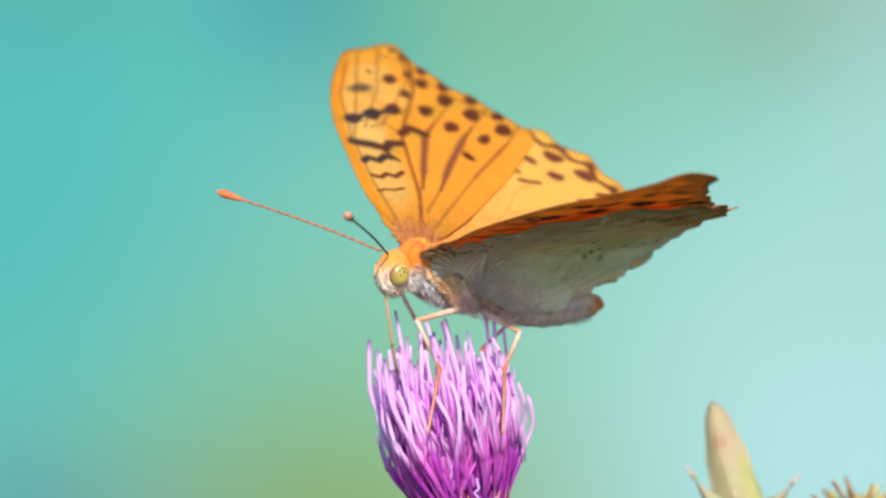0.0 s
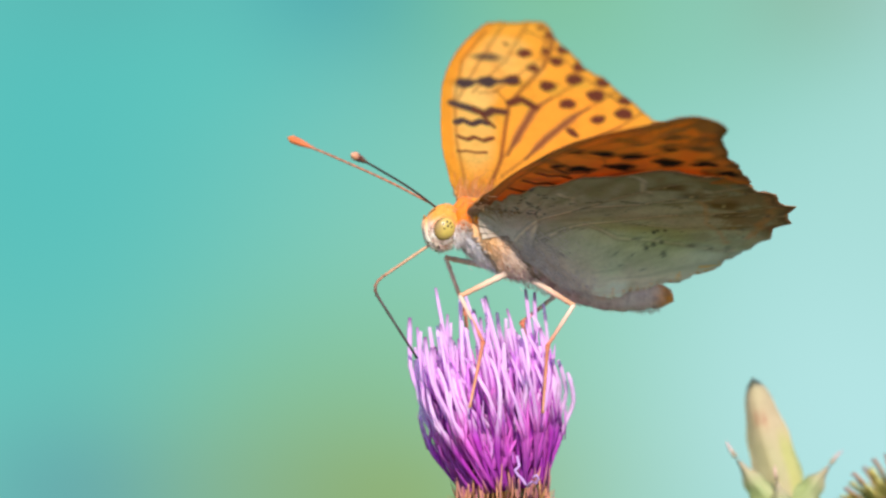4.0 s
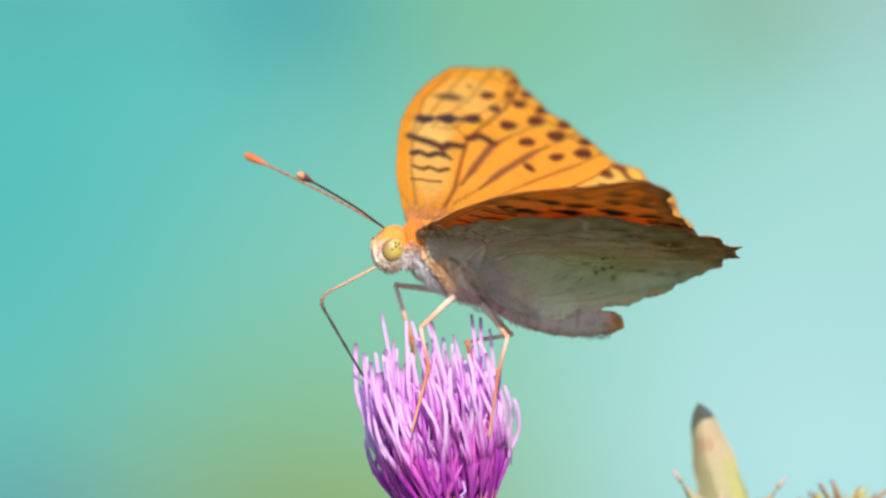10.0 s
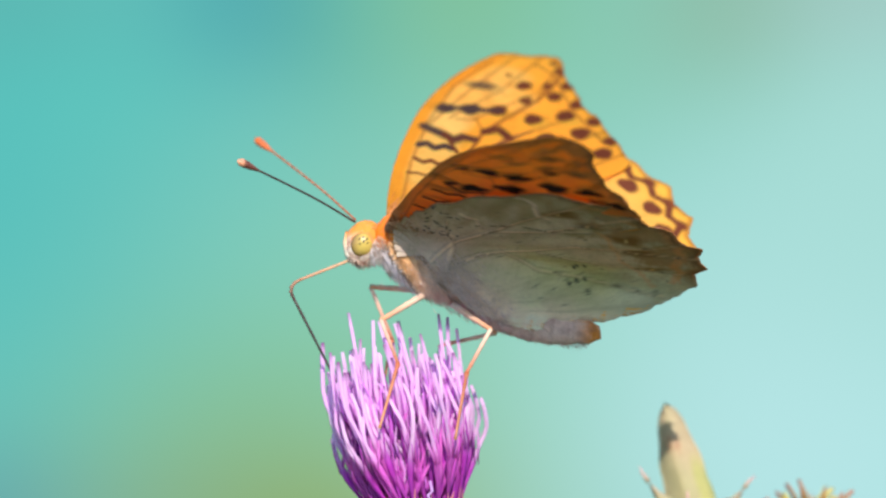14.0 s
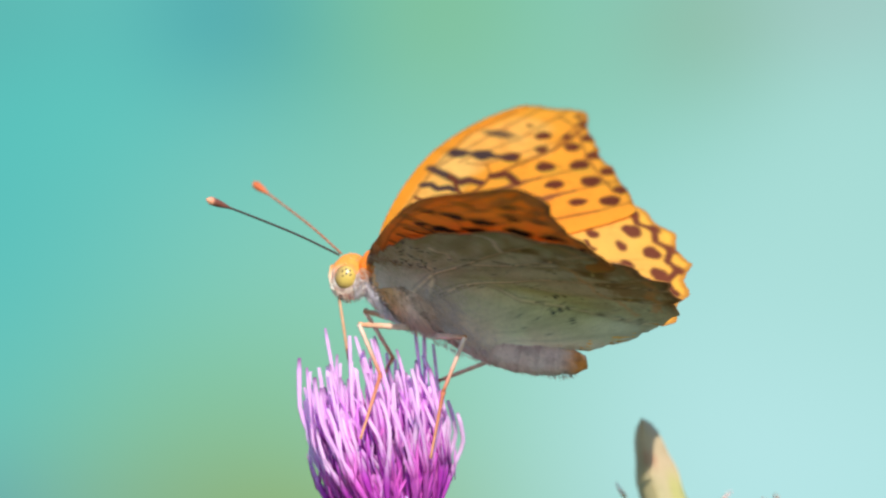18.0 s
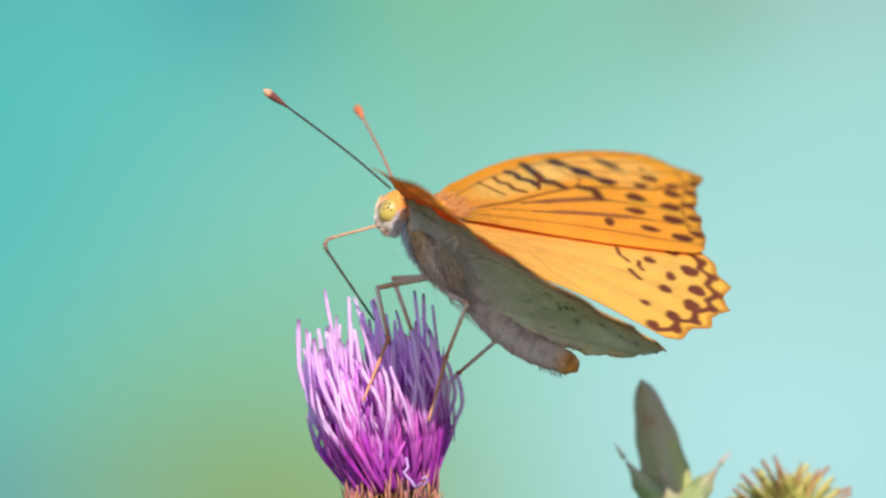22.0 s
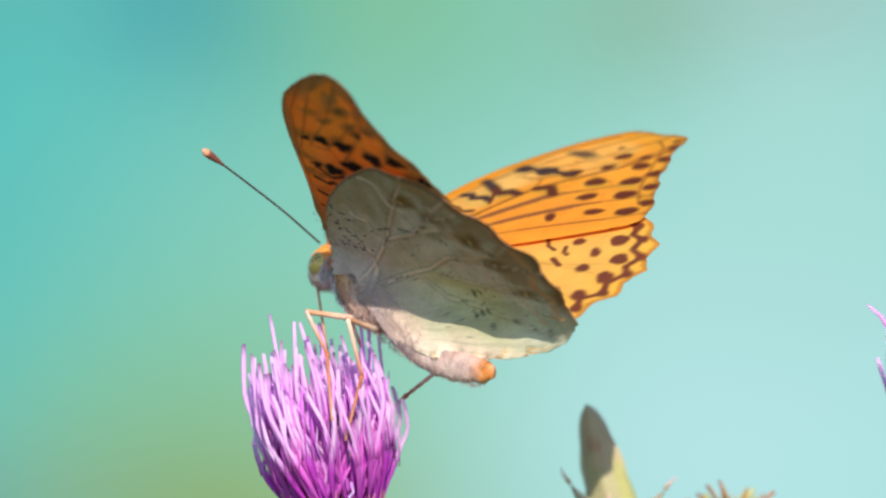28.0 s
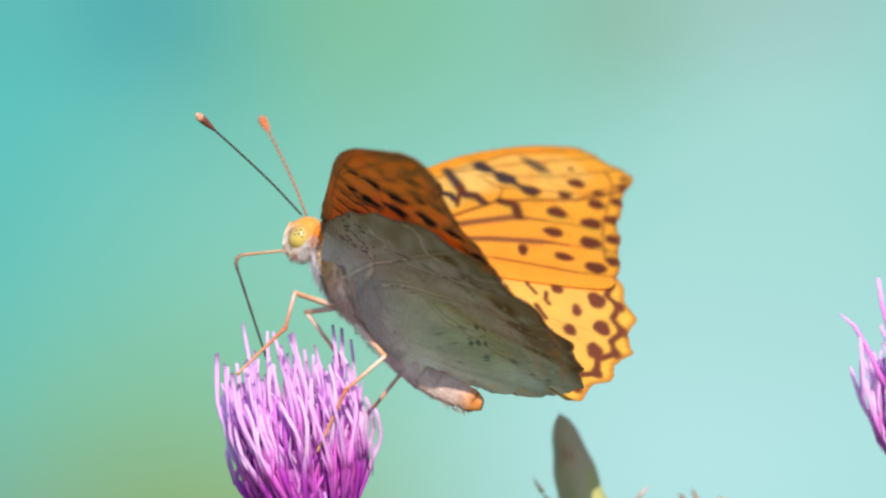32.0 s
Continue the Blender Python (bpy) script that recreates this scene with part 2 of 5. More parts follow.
def thistle(centre, label, seed, stem_lean, lean):
    """A thistle head on its stem: florets, bracts, a hairy cup and the stem down to the ground. centre: the cup's rim (metres)."""
    rng = random.Random(seed)
    root = tagged(new("thistle_flower"), label, "flower", "thistle flowers")
    root.matrix_world = pose(*centre)
    tip = Matrix.Rotation(radians(lean), 4, "Y")
    v, f, c = blob((0, 0, -7.6 * MM), (6.2 * MM, 4.9 * MM, 4.9 * MM), lambda d: mixc(lin(120, 100, 60), lin(170, 120, 60), d.x + 0.5), lump=0.05, turn=Euler((0, radians(90), 0)).to_matrix())
    part("cup", build("cup", v, f, c), BRACT, root, "brown-green cup under the florets")
    kinds = []
    for k in range(24):
        ring = k / 23
        kinds.append(floret_mesh(rng, lean=0.3 + 4.4 * ring, height=rng.uniform(15.5, 23.5) - 3.4 * ring ** 2, bend=0.1 + 0.35 * ring, ring_in=rng.uniform(-3, 6)))
    shorts = []
    for k in range(8):
        shorts.append(floret_mesh(rng, lean=0.3 + 1.9 * k / 7, height=rng.uniform(8.5, 13.0), bend=0.1, ring_in=rng.uniform(-3, 3), styled=False))
    for i in range(300):
        f = ((i + 0.5) / 300) ** 0.5
        th = i * 2.39996 + rng.uniform(-0.2, 0.2)
        r = 4.6 * f
        short = rng.random() < 0.36
        me = shorts[min(7, int(f * 8))] if short else kinds[min(23, max(0, int(f * 23 + rng.uniform(-4.5, 1.5))))]
        ob = part("floret", me, FLORET, root)
        s = rng.choice((rng.uniform(0.76, 1.02), rng.uniform(0.8, 1.0)))
        ob.matrix_basis = tip @ pose(r * math.cos(th) * MM, r * math.sin(th) * MM, -1.2 * MM, max(-8, min(8, rng.gauss(0, 5.0))), max(-8, min(6, rng.gauss(0, 5.0))), math.degrees(th) + max(-45, min(45, rng.gauss(0, 36)))) @ Matrix.Diagonal((1, 1, s, 1))
    lobes = []
    for i in range(900):
        th, z0 = rng.uniform(0, 6.283), rng.uniform(0.5, 9.5)
        edge_r = 4.7 + 3.0 * (z0 / 13) ** 0.85
        r0 = edge_r * rng.uniform(0.5, 0.98)
        d = Vector((math.cos(th), math.sin(th), 0))
        side = Vector((-d.y, d.x, 0))
        ln = rng.uniform(2.5, 6.5)
        a = d * r0 + Vector((0, 0, z0))
        b = a + d * (ln * 0.12 + rng.gauss(0, 0.25)) + side * rng.gauss(0, 0.35) + Vector((0, 0, ln * 0.5))
        e = b + d * (ln * 0.1 + rng.gauss(0, 0.4)) + side * rng.gauss(0, 0.6) + Vector((0, 0, ln * 0.5))
        low = mixc(lin(160, 60, 196), lin(240, 104, 230), rng.random())
        high = mixc(lin(240, 130, 246), lin(254, 214, 252), rng.random())
        w = rng.uniform(0.16, 0.36)
        lobes.append(tube([tip @ (p * MM) for p in (a, (a + b) / 2, b, e)], [w * 0.15 * MM, w * MM, w * 0.8 * MM, 0.03 * MM], 4, [low, mixc(low, high, 0.3), high, high], 0.45))
    v, f, c = join(lobes)
    tagged(part("petal_fringe", build("petal_fringe", v, f, c), FLORET, root, "thin purple petal lobes between the florets"), kind="stuff")
    bm = [bract_mesh(4.4, 1.7, lin(186, 120, 90)), bract_mesh(3.8, 1.5, lin(150, 90, 96))]
    for ring in range(5):
        for k in range(12):
            th = 2 * math.pi * (k + 0.5 * (ring % 2)) / 12
            a = radians(10 + 17 * ring)
            p = Vector((math.cos(th) * 4.9 * math.cos(a), math.sin(th) * 4.9 * math.cos(a), -7.4 - 6.0 * math.sin(a))) * MM
            ob = part("bract", bm[(k + ring) % 2], BRACT, root)
            ob.matrix_basis = Matrix.Translation(p) @ pose(0, 0, 0, 0, 4 + 9 * ring + rng.uniform(-5, 5), math.degrees(th))
    hairs = []
    for i in range(1500):
        th, a = rng.uniform(0, 2 * math.pi), rng.uniform(-0.85, 1.0)
        d = Vector((math.cos(th) * math.cos(a), math.sin(th) * math.cos(a), -math.sin(a) + 0.9)).normalized()
        p = Vector((math.cos(th) * 4.9 * math.cos(a), math.sin(th) * 4.9 * math.cos(a), -6.2 - 5.8 * math.sin(a)))
        e = p + d * rng.uniform(1.0, 2.8)
        tone = mixc(lin(232, 168, 104), lin(168, 118, 84), rng.random())
        hairs.append(tube([p * MM, (p + e) / 2 * MM + Vector((0, 0, 0.2 * MM)), e * MM], [0.08 * MM, 0.06 * MM, 0.015 * MM], 3, [tone] * 3))
    for i in range(130):
        th, z0, ln = rng.uniform(0, 6.283), rng.uniform(-5.5, -1.0), rng.uniform(1.5, 5.2)
        d = Vector((math.cos(th), math.sin(th), 0))
        p = d * rng.uniform(4.5, 5.1) + Vector((0, 0, z0))
        e = p + d * rng.uniform(-0.1, 0.7) + Vector((rng.gauss(0, 0.4), rng.gauss(0, 0.4), ln))
        tone = mixc(lin(232, 160, 120), lin(170, 96, 130), rng.random())
        hairs.append(tube([p * MM, ((p + e) / 2 + d * 0.12) * MM, e * MM], [0.15 * MM, 0.13 * MM, 0.02 * MM], 4, [tone] * 3))
    v, f, c = join(hairs)
    tagged(part("cup_hairs", build("cup_hairs", v, f, c), BRACT, root, "fine tawny hairs round the cup"), kind="stuff")
    stem_pts = curve_through([(0, 0, -10 * MM), (stem_lean * 0.2, 0.01, -0.2), (stem_lean * 0.7, 0.03, -0.55), (stem_lean, 0.04, -centre[2])], 14)
    v, f, c = tube(stem_pts, [1.9 * MM + 1.2 * MM * i / 13 for i in range(14)], 10)
    part("stem", build("stem", v, f, c), STEM, root, "ribbed green thistle stem")
    return root


def spot_at(px, py, y):
    """A place (metres) y mm behind the flower's plane, from the plan's steps (16.02 to the mm)."""
    k = (800 + y) / 800 / 16.02 * MM
    return Vector(((px - 784) * k, y * MM, 0.9 + (441 - py) * k))


thistle_a = thistle(tuple(spot_at(737, 890, 0)), "purple thistle head in full bloom under the butterfly", 3, -0.05, -9)
pollen = []
rng = random.Random(17)
for i in range(110):
    th, zz = rng.uniform(0, 6.28), rng.uniform(3, 13)
    r = 4.4 + 0.2 * zz
    p = Vector((r * math.cos(th) - 0.16 * zz, r * math.sin(th), zz)) * MM
    pollen.append(blob(p, (0.09 * MM, 0.09 * MM, 0.11 * MM), lambda d: (0.9, 0.85, 0.9), 6, 4))
v, f, c = join(pollen)
tagged(part("pollen", build("pollen", v, f, c), FLORET, thistle_a, "white pollen grains on the florets"), kind="stuff")
# two loose curled styles low on the head
for pts in (((762, 850), (766, 868), (758, 876), (764, 884), (772, 892), (778, 902)), ((780, 904), (788, 896), (796, 898), (800, 890), (796, 884), (791, 888))):
    v, f, c = tube([spot_at(a, b, -6.6 - 0.3 * i) - spot_at(737, 890, 0) for i, (a, b) in enumerate(pts)], [0.17 * MM] * len(pts), 6)
    part("style", build("style", v, f, c), STYLE, thistle_a, "pale curled style")
thistle_b = thistle(tuple(spot_at(737 + 1146, 835, 4)), "purple thistle head beside the butterfly's flower", 8, 0.06, -7)
for pts in (((1776, 690), (1744, 640), (1722, 592), (1700, 556), (1676, 536)), ((1790, 640), (1764, 570), (1750, 520), (1743, 472))):
    at = [spot_at(a, b, 2 - 0.3 * i) - spot_at(737 + 1146, 835, 4) for i, (a, b) in enumerate(pts)]
    tone = [mixc(MAGENTA, PALE, i / len(pts)) for i in range(len(pts))]
    v, f, c = tube(at, [0.34 * MM, 0.3 * MM, 0.28 * MM, 0.26 * MM, 0.14 * MM][:len(pts)], 6, tone)
    part("style", build("style", v, f, c), FLORET, thistle_b, "pale style bending out of the head")


def leaf_blade(length, width, spine, cols, cup=0.25, blunt=0.5):
    """A thick thistle lobe along +z, facing -y, with a raised midrib and a spine at its tip (mm)."""
    vs, fs, cs = [], [], []
    na, nb = 22, 11
    for side in (1, -1):
        for i in range(na):
            f = i / (na - 1)
            w = width * 0.5 * (math.sin(math.pi * (0.3 + 0.7 * f)) ** blunt) * (1 + (0.13 if spine else 0.04) * math.sin(f * 23))
            for j in range(nb):
                g = j / (nb - 1) * 2 - 1
                y = cup * width * g * g - 0.10 * width * math.exp(-(g / 0.16) ** 2) * (1 - f) - side * 0.18 * (1 - abs(g) ** 3)
                y += 0.12 * width * f * f + 0.12 * math.sin(f * 9 + g * 4)
                vs.append((g * w * MM, y * MM, f * length * MM))
                cs.append(cols(f, g))
    k = na * nb
    for i in range(na - 1):
        for j in range(nb - 1):
            a = i * nb + j
            fs.append((a, a + 1, a + nb + 1, a + nb))
            fs.append((k + a, k + a + nb, k + a + nb + 1, k + a + 1))
        for a in (i * nb, i * nb + nb - 1):
            fs.append((a, a + nb, k + a + nb, k + a))
    a = (na - 1) * nb
    for j in range(nb - 1):
        fs.append((a + j, k + a + j, k + a + j + 1, a + j + 1))
    if not spine:
        return vs, fs, cs
    v2, f2, c2 = tube([(0, 0.12 * width * MM, length * 0.97 * MM), (0, 0.12 * width * MM, (length + spine * 0.5) * MM), (0.1 * spine * MM, 0.12 * width * MM, (length + spine) * MM)], [0.3 * MM, 0.17 * MM, 0.02 * MM], 6, [lin(216, 190, 150), lin(226, 180, 170), lin(226, 170, 176)])
    return join([(vs, fs, cs), (v2, f2, c2)])


def main_tone(f, g):
    c = mixc(lin(176, 170, 122), lin(190, 168, 132), 0.5 + 0.5 * noise.noise(Vector((f * 3, g * 1.4, 0.3))) + 0.3 * f)
    c = mixc(c, lin(176, 178, 84), max(0, 0.8 - abs(g - 0.7) * 2.8) * max(0, min(1, (0.66 - f) * 8)))
    c = mixc(c, lin(120, 140, 80), max(0, 0.8 - abs(g - 0.98) * 5) * max(0, min(1, (0.6 - f) * 8)))
    for cf, cg in ((0.72, 0.15), (0.74, -0.25)):
        c = mixc(c, lin(170, 110, 80), 0.8 * math.exp(-((f - cf) / 0.05) ** 2 - ((g - cg) / 0.16) ** 2))
    return c


def side_tone(f, g):
    c = mixc(lin(146, 160, 98), lin(182, 182, 132), 0.5 + 0.5 * g + 0.4 * noise.noise(Vector((f * 4, g * 3, 1))))
    c = mixc(c, lin(96, 110, 74), (abs(g) - 0.7) * 2)
    return mixc(c, lin(224, 184, 166), (f - 0.5) * 1.6)


leaf_base = spot_at(1232, 905, 23)
thistle_leaf = tagged(new("thistle_leaf"), "pale green thistle leaf with blotched blunt tip and spiny lobes", "leaf")
thistle_leaf.matrix_world = Matrix.Translation(leaf_base)


def set_along(ob, start, end, face):
    z = (end - start).normalized()
    y = (Vector(face) - z * Vector(face).dot(z)).normalized()
    ob.matrix_basis = Matrix.Translation(start - leaf_base) @ Matrix((y.cross(z), y, z)).transposed().to_4x4()


for name, lab, start, end, width, spine, tone, blunt, face in (
        ("blade", "buff blotched middle lobe", (1243, 975, 23), (1174, 714, 23), 5.6, 0.0, main_tone, 0.52, (0.15, 1, 0.2)),
        ("lobe", "green lobe with a pink spine", (1230, 962, 22.5), (1131, 826, 21), 3.4, 1.8, side_tone, 1.7, (-0.3, 1, 0.3)),
        ("lobe", "green lobe with a pink spine", (1246, 952, 22.5), (1336, 838, 22), 3.4, 1.8, side_tone, 1.7, (0.4, 1, 0.3)),
        ("lobe", "green lobe with a pink spine", (1240, 975, 21.5), (1216, 868, 19.8), 3.0, 1.6, side_tone, 1.7, (-0.1, 1, 0.3))):
    s0, s1 = spot_at(*start), spot_at(*end)
    v, f, c = leaf_blade((s1 - s0).length / MM - spine, width, spine, tone, blunt=blunt)
    set_along(part(name, build(name, v, f, c), LEAF, thistle_leaf, lab), s0, s1, face)
v, f, c = tube([(0.0005, 0.0006, -2.5 * MM), (0.0008, 0.0005, -6.0 * MM), (0.006, 0.004, -0.1), (0.02, 0.02, -0.4), (0.03, 0.03, -leaf_base.z)], [0.5 * MM, 1.4 * MM, 1.5 * MM, 2.0 * MM, 2.6 * MM], 10)
part("stalk", build("stalk", v, f, c), STEM, thistle_leaf, "green leaf stalk")

# the spiny bud low down beside the leaf
bud_at = spot_at(1440, 976, 28)
bud = tagged(new("thistle_bud"), "closed yellow-green thistle bud with brown spines", "flower bud")
bud.matrix_world = Matrix.Translation(bud_at)
v, f, c = blob((0, 0, 0), (4.4 * MM, 4.4 * MM, 4.6 * MM), lambda d: lin(196, 200, 96), lump=0.06)
part("core", build("core", v, f, c), BRACT, bud)
rng = random.Random(21)
bud_bracts = [bract_mesh(3.6, 1.3, lin(226, 206, 120)), bract_mesh(4.3, 0.9, lin(206, 130, 104)), bract_mesh(3.0, 1.5, lin(214, 190, 110))]
for i in range(130):
    zc = 1 - (i + 0.5) / 130 * 1.7
    th = i * 2.39996
    d = Vector((math.sqrt(max(0, 1 - zc * zc)) * math.cos(th), math.sqrt(max(0, 1 - zc * zc)) * math.sin(th), zc))
    ob = part("bract", bud_bracts[i % 3], BRACT, bud)
    up = (d + Vector((0, 0, 0.75))).normalized()
    x = (d - up * d.dot(up)).normalized() if abs(d.dot(up)) < 0.999 else Vector((1, 0, 0))
    ob.matrix_basis = Matrix.Translation(d * 4.1 * MM) @ Matrix((x, up.cross(x), up)).transposed().to_4x4() @ pose(0, 0, 0, rng.gauss(0, 6), rng.gauss(0, 7), 0)
v, f, c = tube([(0, 0, -4 * MM), (-0.004, 0.003, -0.1), (-0.02, 0.02, -0.45), (-0.03, 0.03, -bud_at.z)], [1.5 * MM, 1.6 * MM, 2.0 * MM, 2.6 * MM], 10)
part("stem", build("stem", v, f, c), STEM, bud, "green thistle stem")

# ---- butterfly ----
HINGE_F, HINGE_H = Vector((1.5, 1.6, 1.0)) * MM, Vector((-1.5, 1.6, 0.8)) * MM


def outline(points, n):
    """Wing edge as reach over angle round the root, from a few corners (u outward, v forward)."""
    P = curve_through(points, 600)
    ang = np.unwrap(np.arctan2(P[:, 1], P[:, 0]))
    rad = np.hypot(P[:, 0], P[:, 1])
    o = np.argsort(ang)
    a = np.linspace(ang[o][0], ang[o][-1], n)
    return a, np.interp(a, ang[o], rad[o])


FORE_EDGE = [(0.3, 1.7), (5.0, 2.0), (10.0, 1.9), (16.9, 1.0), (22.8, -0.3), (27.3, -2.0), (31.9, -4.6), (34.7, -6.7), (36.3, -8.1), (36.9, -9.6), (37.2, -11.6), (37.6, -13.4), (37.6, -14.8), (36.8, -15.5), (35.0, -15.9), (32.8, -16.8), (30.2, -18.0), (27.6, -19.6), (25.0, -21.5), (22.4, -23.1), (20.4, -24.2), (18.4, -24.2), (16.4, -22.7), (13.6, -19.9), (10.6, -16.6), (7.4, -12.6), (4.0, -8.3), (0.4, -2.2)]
FORE_EDGE_NEAR = [(0.3, 1.7), (5.0, 1.7), (10.0, 1.1), (16.9, 0.1), (22.8, -0.9), (27.3, -2.2), (31.9, -4.6), (34.4, -6.9), (36.0, -8.7), (36.9, -10.5), (37.5, -12.6), (37.6, -14.4), (36.4, -15.6), (34.6, -15.9), (32.6, -16.6), (30.2, -17.8), (27.6, -19.4), (25.0, -21.4), (22.4, -23.1), (20.4, -24.2), (18.4, -24.2), (16.4, -22.7), (13.6, -19.9), (10.6, -16.6), (7.4, -12.6), (4.0, -8.3), (0.4, -2.2)]
HIND_FRONT = [(0.3, 2.0), (6.0, 1.9), (9.9, 0.5), (15.5, -3.2), (20.4, -8.2), (23.4, -13.0), (23.6, -17.0), (22.0, -20.6), (19.6, -23.6), (16.5, -26.2), (12.5, -28.2), (7.8, -29.0), (3.0, -29.0)]
HIND_FRONT_NEAR = [(-1.2, 2.6), (0.6, 3.6), (3.4, 3.9), (6.6, 2.9), (10.6, 1.2), (16.0, -2.8), (20.6, -7.4), (23.3, -12.4), (23.5, -16.0), (22.4, -18.9), (20.6, -21.3), (18.2, -23.8), (16.2, -26.4), (12.8, -28.6), (8.4, -29.6), (3.6, -29.6)]
HIND_EDGE = HIND_FRONT_NEAR + [(-0.4, -28.6), (-2.4, -25.8), (-4.4, -20.8), (-6.0, -14.0), (-5.4, -8.0), (-2.2, -2.4)]
HIND_EDGE_TUCKED = HIND_FRONT + [(1.1, -28.4), (0.7, -24.5), (0.1, -20.0), (-0.9, -15.5), (-1.9, -10.0), (-2.2, -5.0), (-1.4, -2.0)]


class Paint:
    """Colours on wing points, laid on in layers with soft edges."""

    def __init__(self, u, v, base):
        self.u, self.v = u, v
        self.c = np.tile(np.array(base, dtype=float), (len(u), 1))

    def mix(self, mask, colour):
        self.c += (np.array(colour) - self.c) * np.clip(mask, 0, 1)[:, None]

    def spot(self, u, v, a, b, turn, colour, soft=0.3, amount=1.0, rag=0.05):
        t = math.radians(turn)
        x, y = self.u - u, self.v - v
        p, q = (x * math.cos(t) + y * math.sin(t)) / a, (-x * math.sin(t) + y * math.cos(t)) / b
        r = np.sqrt(p * p + q * q) + rag * np.sin(3 * np.arctan2(q, p) + u * 7) + rag * 0.6 * np.sin(5 * np.arctan2(q, p) + v * 5)
        self.mix(amount * np.clip((1 - r) * min(a, b) / soft + 0.5, 0, 1), colour)

    def near(self, points):
        d = np.full(len(self.u), 1e9)
        for (x0, y0), (x1, y1) in zip(points, points[1:]):
            dx, dy = x1 - x0, y1 - y0
            f = np.clip(((self.u - x0) * dx + (self.v - y0) * dy) / (dx * dx + dy * dy), 0, 1)
            d = np.minimum(d, np.hypot(self.u - x0 - f * dx, self.v - y0 - f * dy))
        return d

    def stroke(self, points, width, colour, soft=0.2, amount=1.0):
        self.mix(amount * np.clip((width / 2 - self.near(points)) / soft + 0.5, 0, 1), colour)


ORANGE, YELLOW = lin(253, 182, 60), lin(250, 214, 118)
BROWN, UMBER, INK, SLATE = lin(120, 62, 40), lin(150, 78, 40), lin(44, 30, 30), lin(84, 64, 60)
FORE_VEINS = (
    [(0, 0.6), (12, 0.0), (20, -1.2), (28, -3.6), (34.5, -7.6)], [(20, -1.6), (28, -5.6), (36.6, -10.2)], [(21.5, -3.6), (29, -9.0), (37.3, -13.2)],
    [(1, -1.2), (9, -4.6), (15, -6.2), (20, -7.6), (28, -13.2), (35.5, -16.2)], [(21.5, -4.4), (22.3, -6.6), (20, -7.6)], [(22, -6.2), (30, -13.4), (37, -15.6)],
    [(9.5, -5.0), (14.8, -8.0), (19, -10.1), (25, -16.2), (31.5, -18.1)], [(6, -4.2), (10.2, -8.2), (18.3, -14.8), (25, -21.8)], [(3, -3.6), (10.9, -12.4), (17.5, -20.4), (21.4, -24.2)])
HIND_VEINS = (
    [(-0.5, -1), (2.3, -2.8), (7.8, -6.4), (12.8, -8.9), (17.3, -11.5), (23.4, -15)], [(7.8, -6.4), (11.2, -11.5), (15.6, -15.1), (22, -20.4)], [(15.6, -15.1), (18.6, -20.4), (19.4, -23.6)],
    [(-0.4, -3.4), (2.6, -8.0), (5.0, -11.6), (8.9, -15.4), (10.4, -19.7), (13.4, -24.2), (16, -26.4)], [(8.9, -15.4), (9.7, -20), (10.4, -24.3), (11, -28.6)],
    [(4.8, -12.0), (5.0, -16.7), (5.3, -21.9), (5.0, -28.8)], [(2.9, -8.0), (0.9, -12.7), (0.9, -16.8), (-0.6, -27)], [(2.6, -2.7), (4.5, -1.7), (7.5, -1.2)])


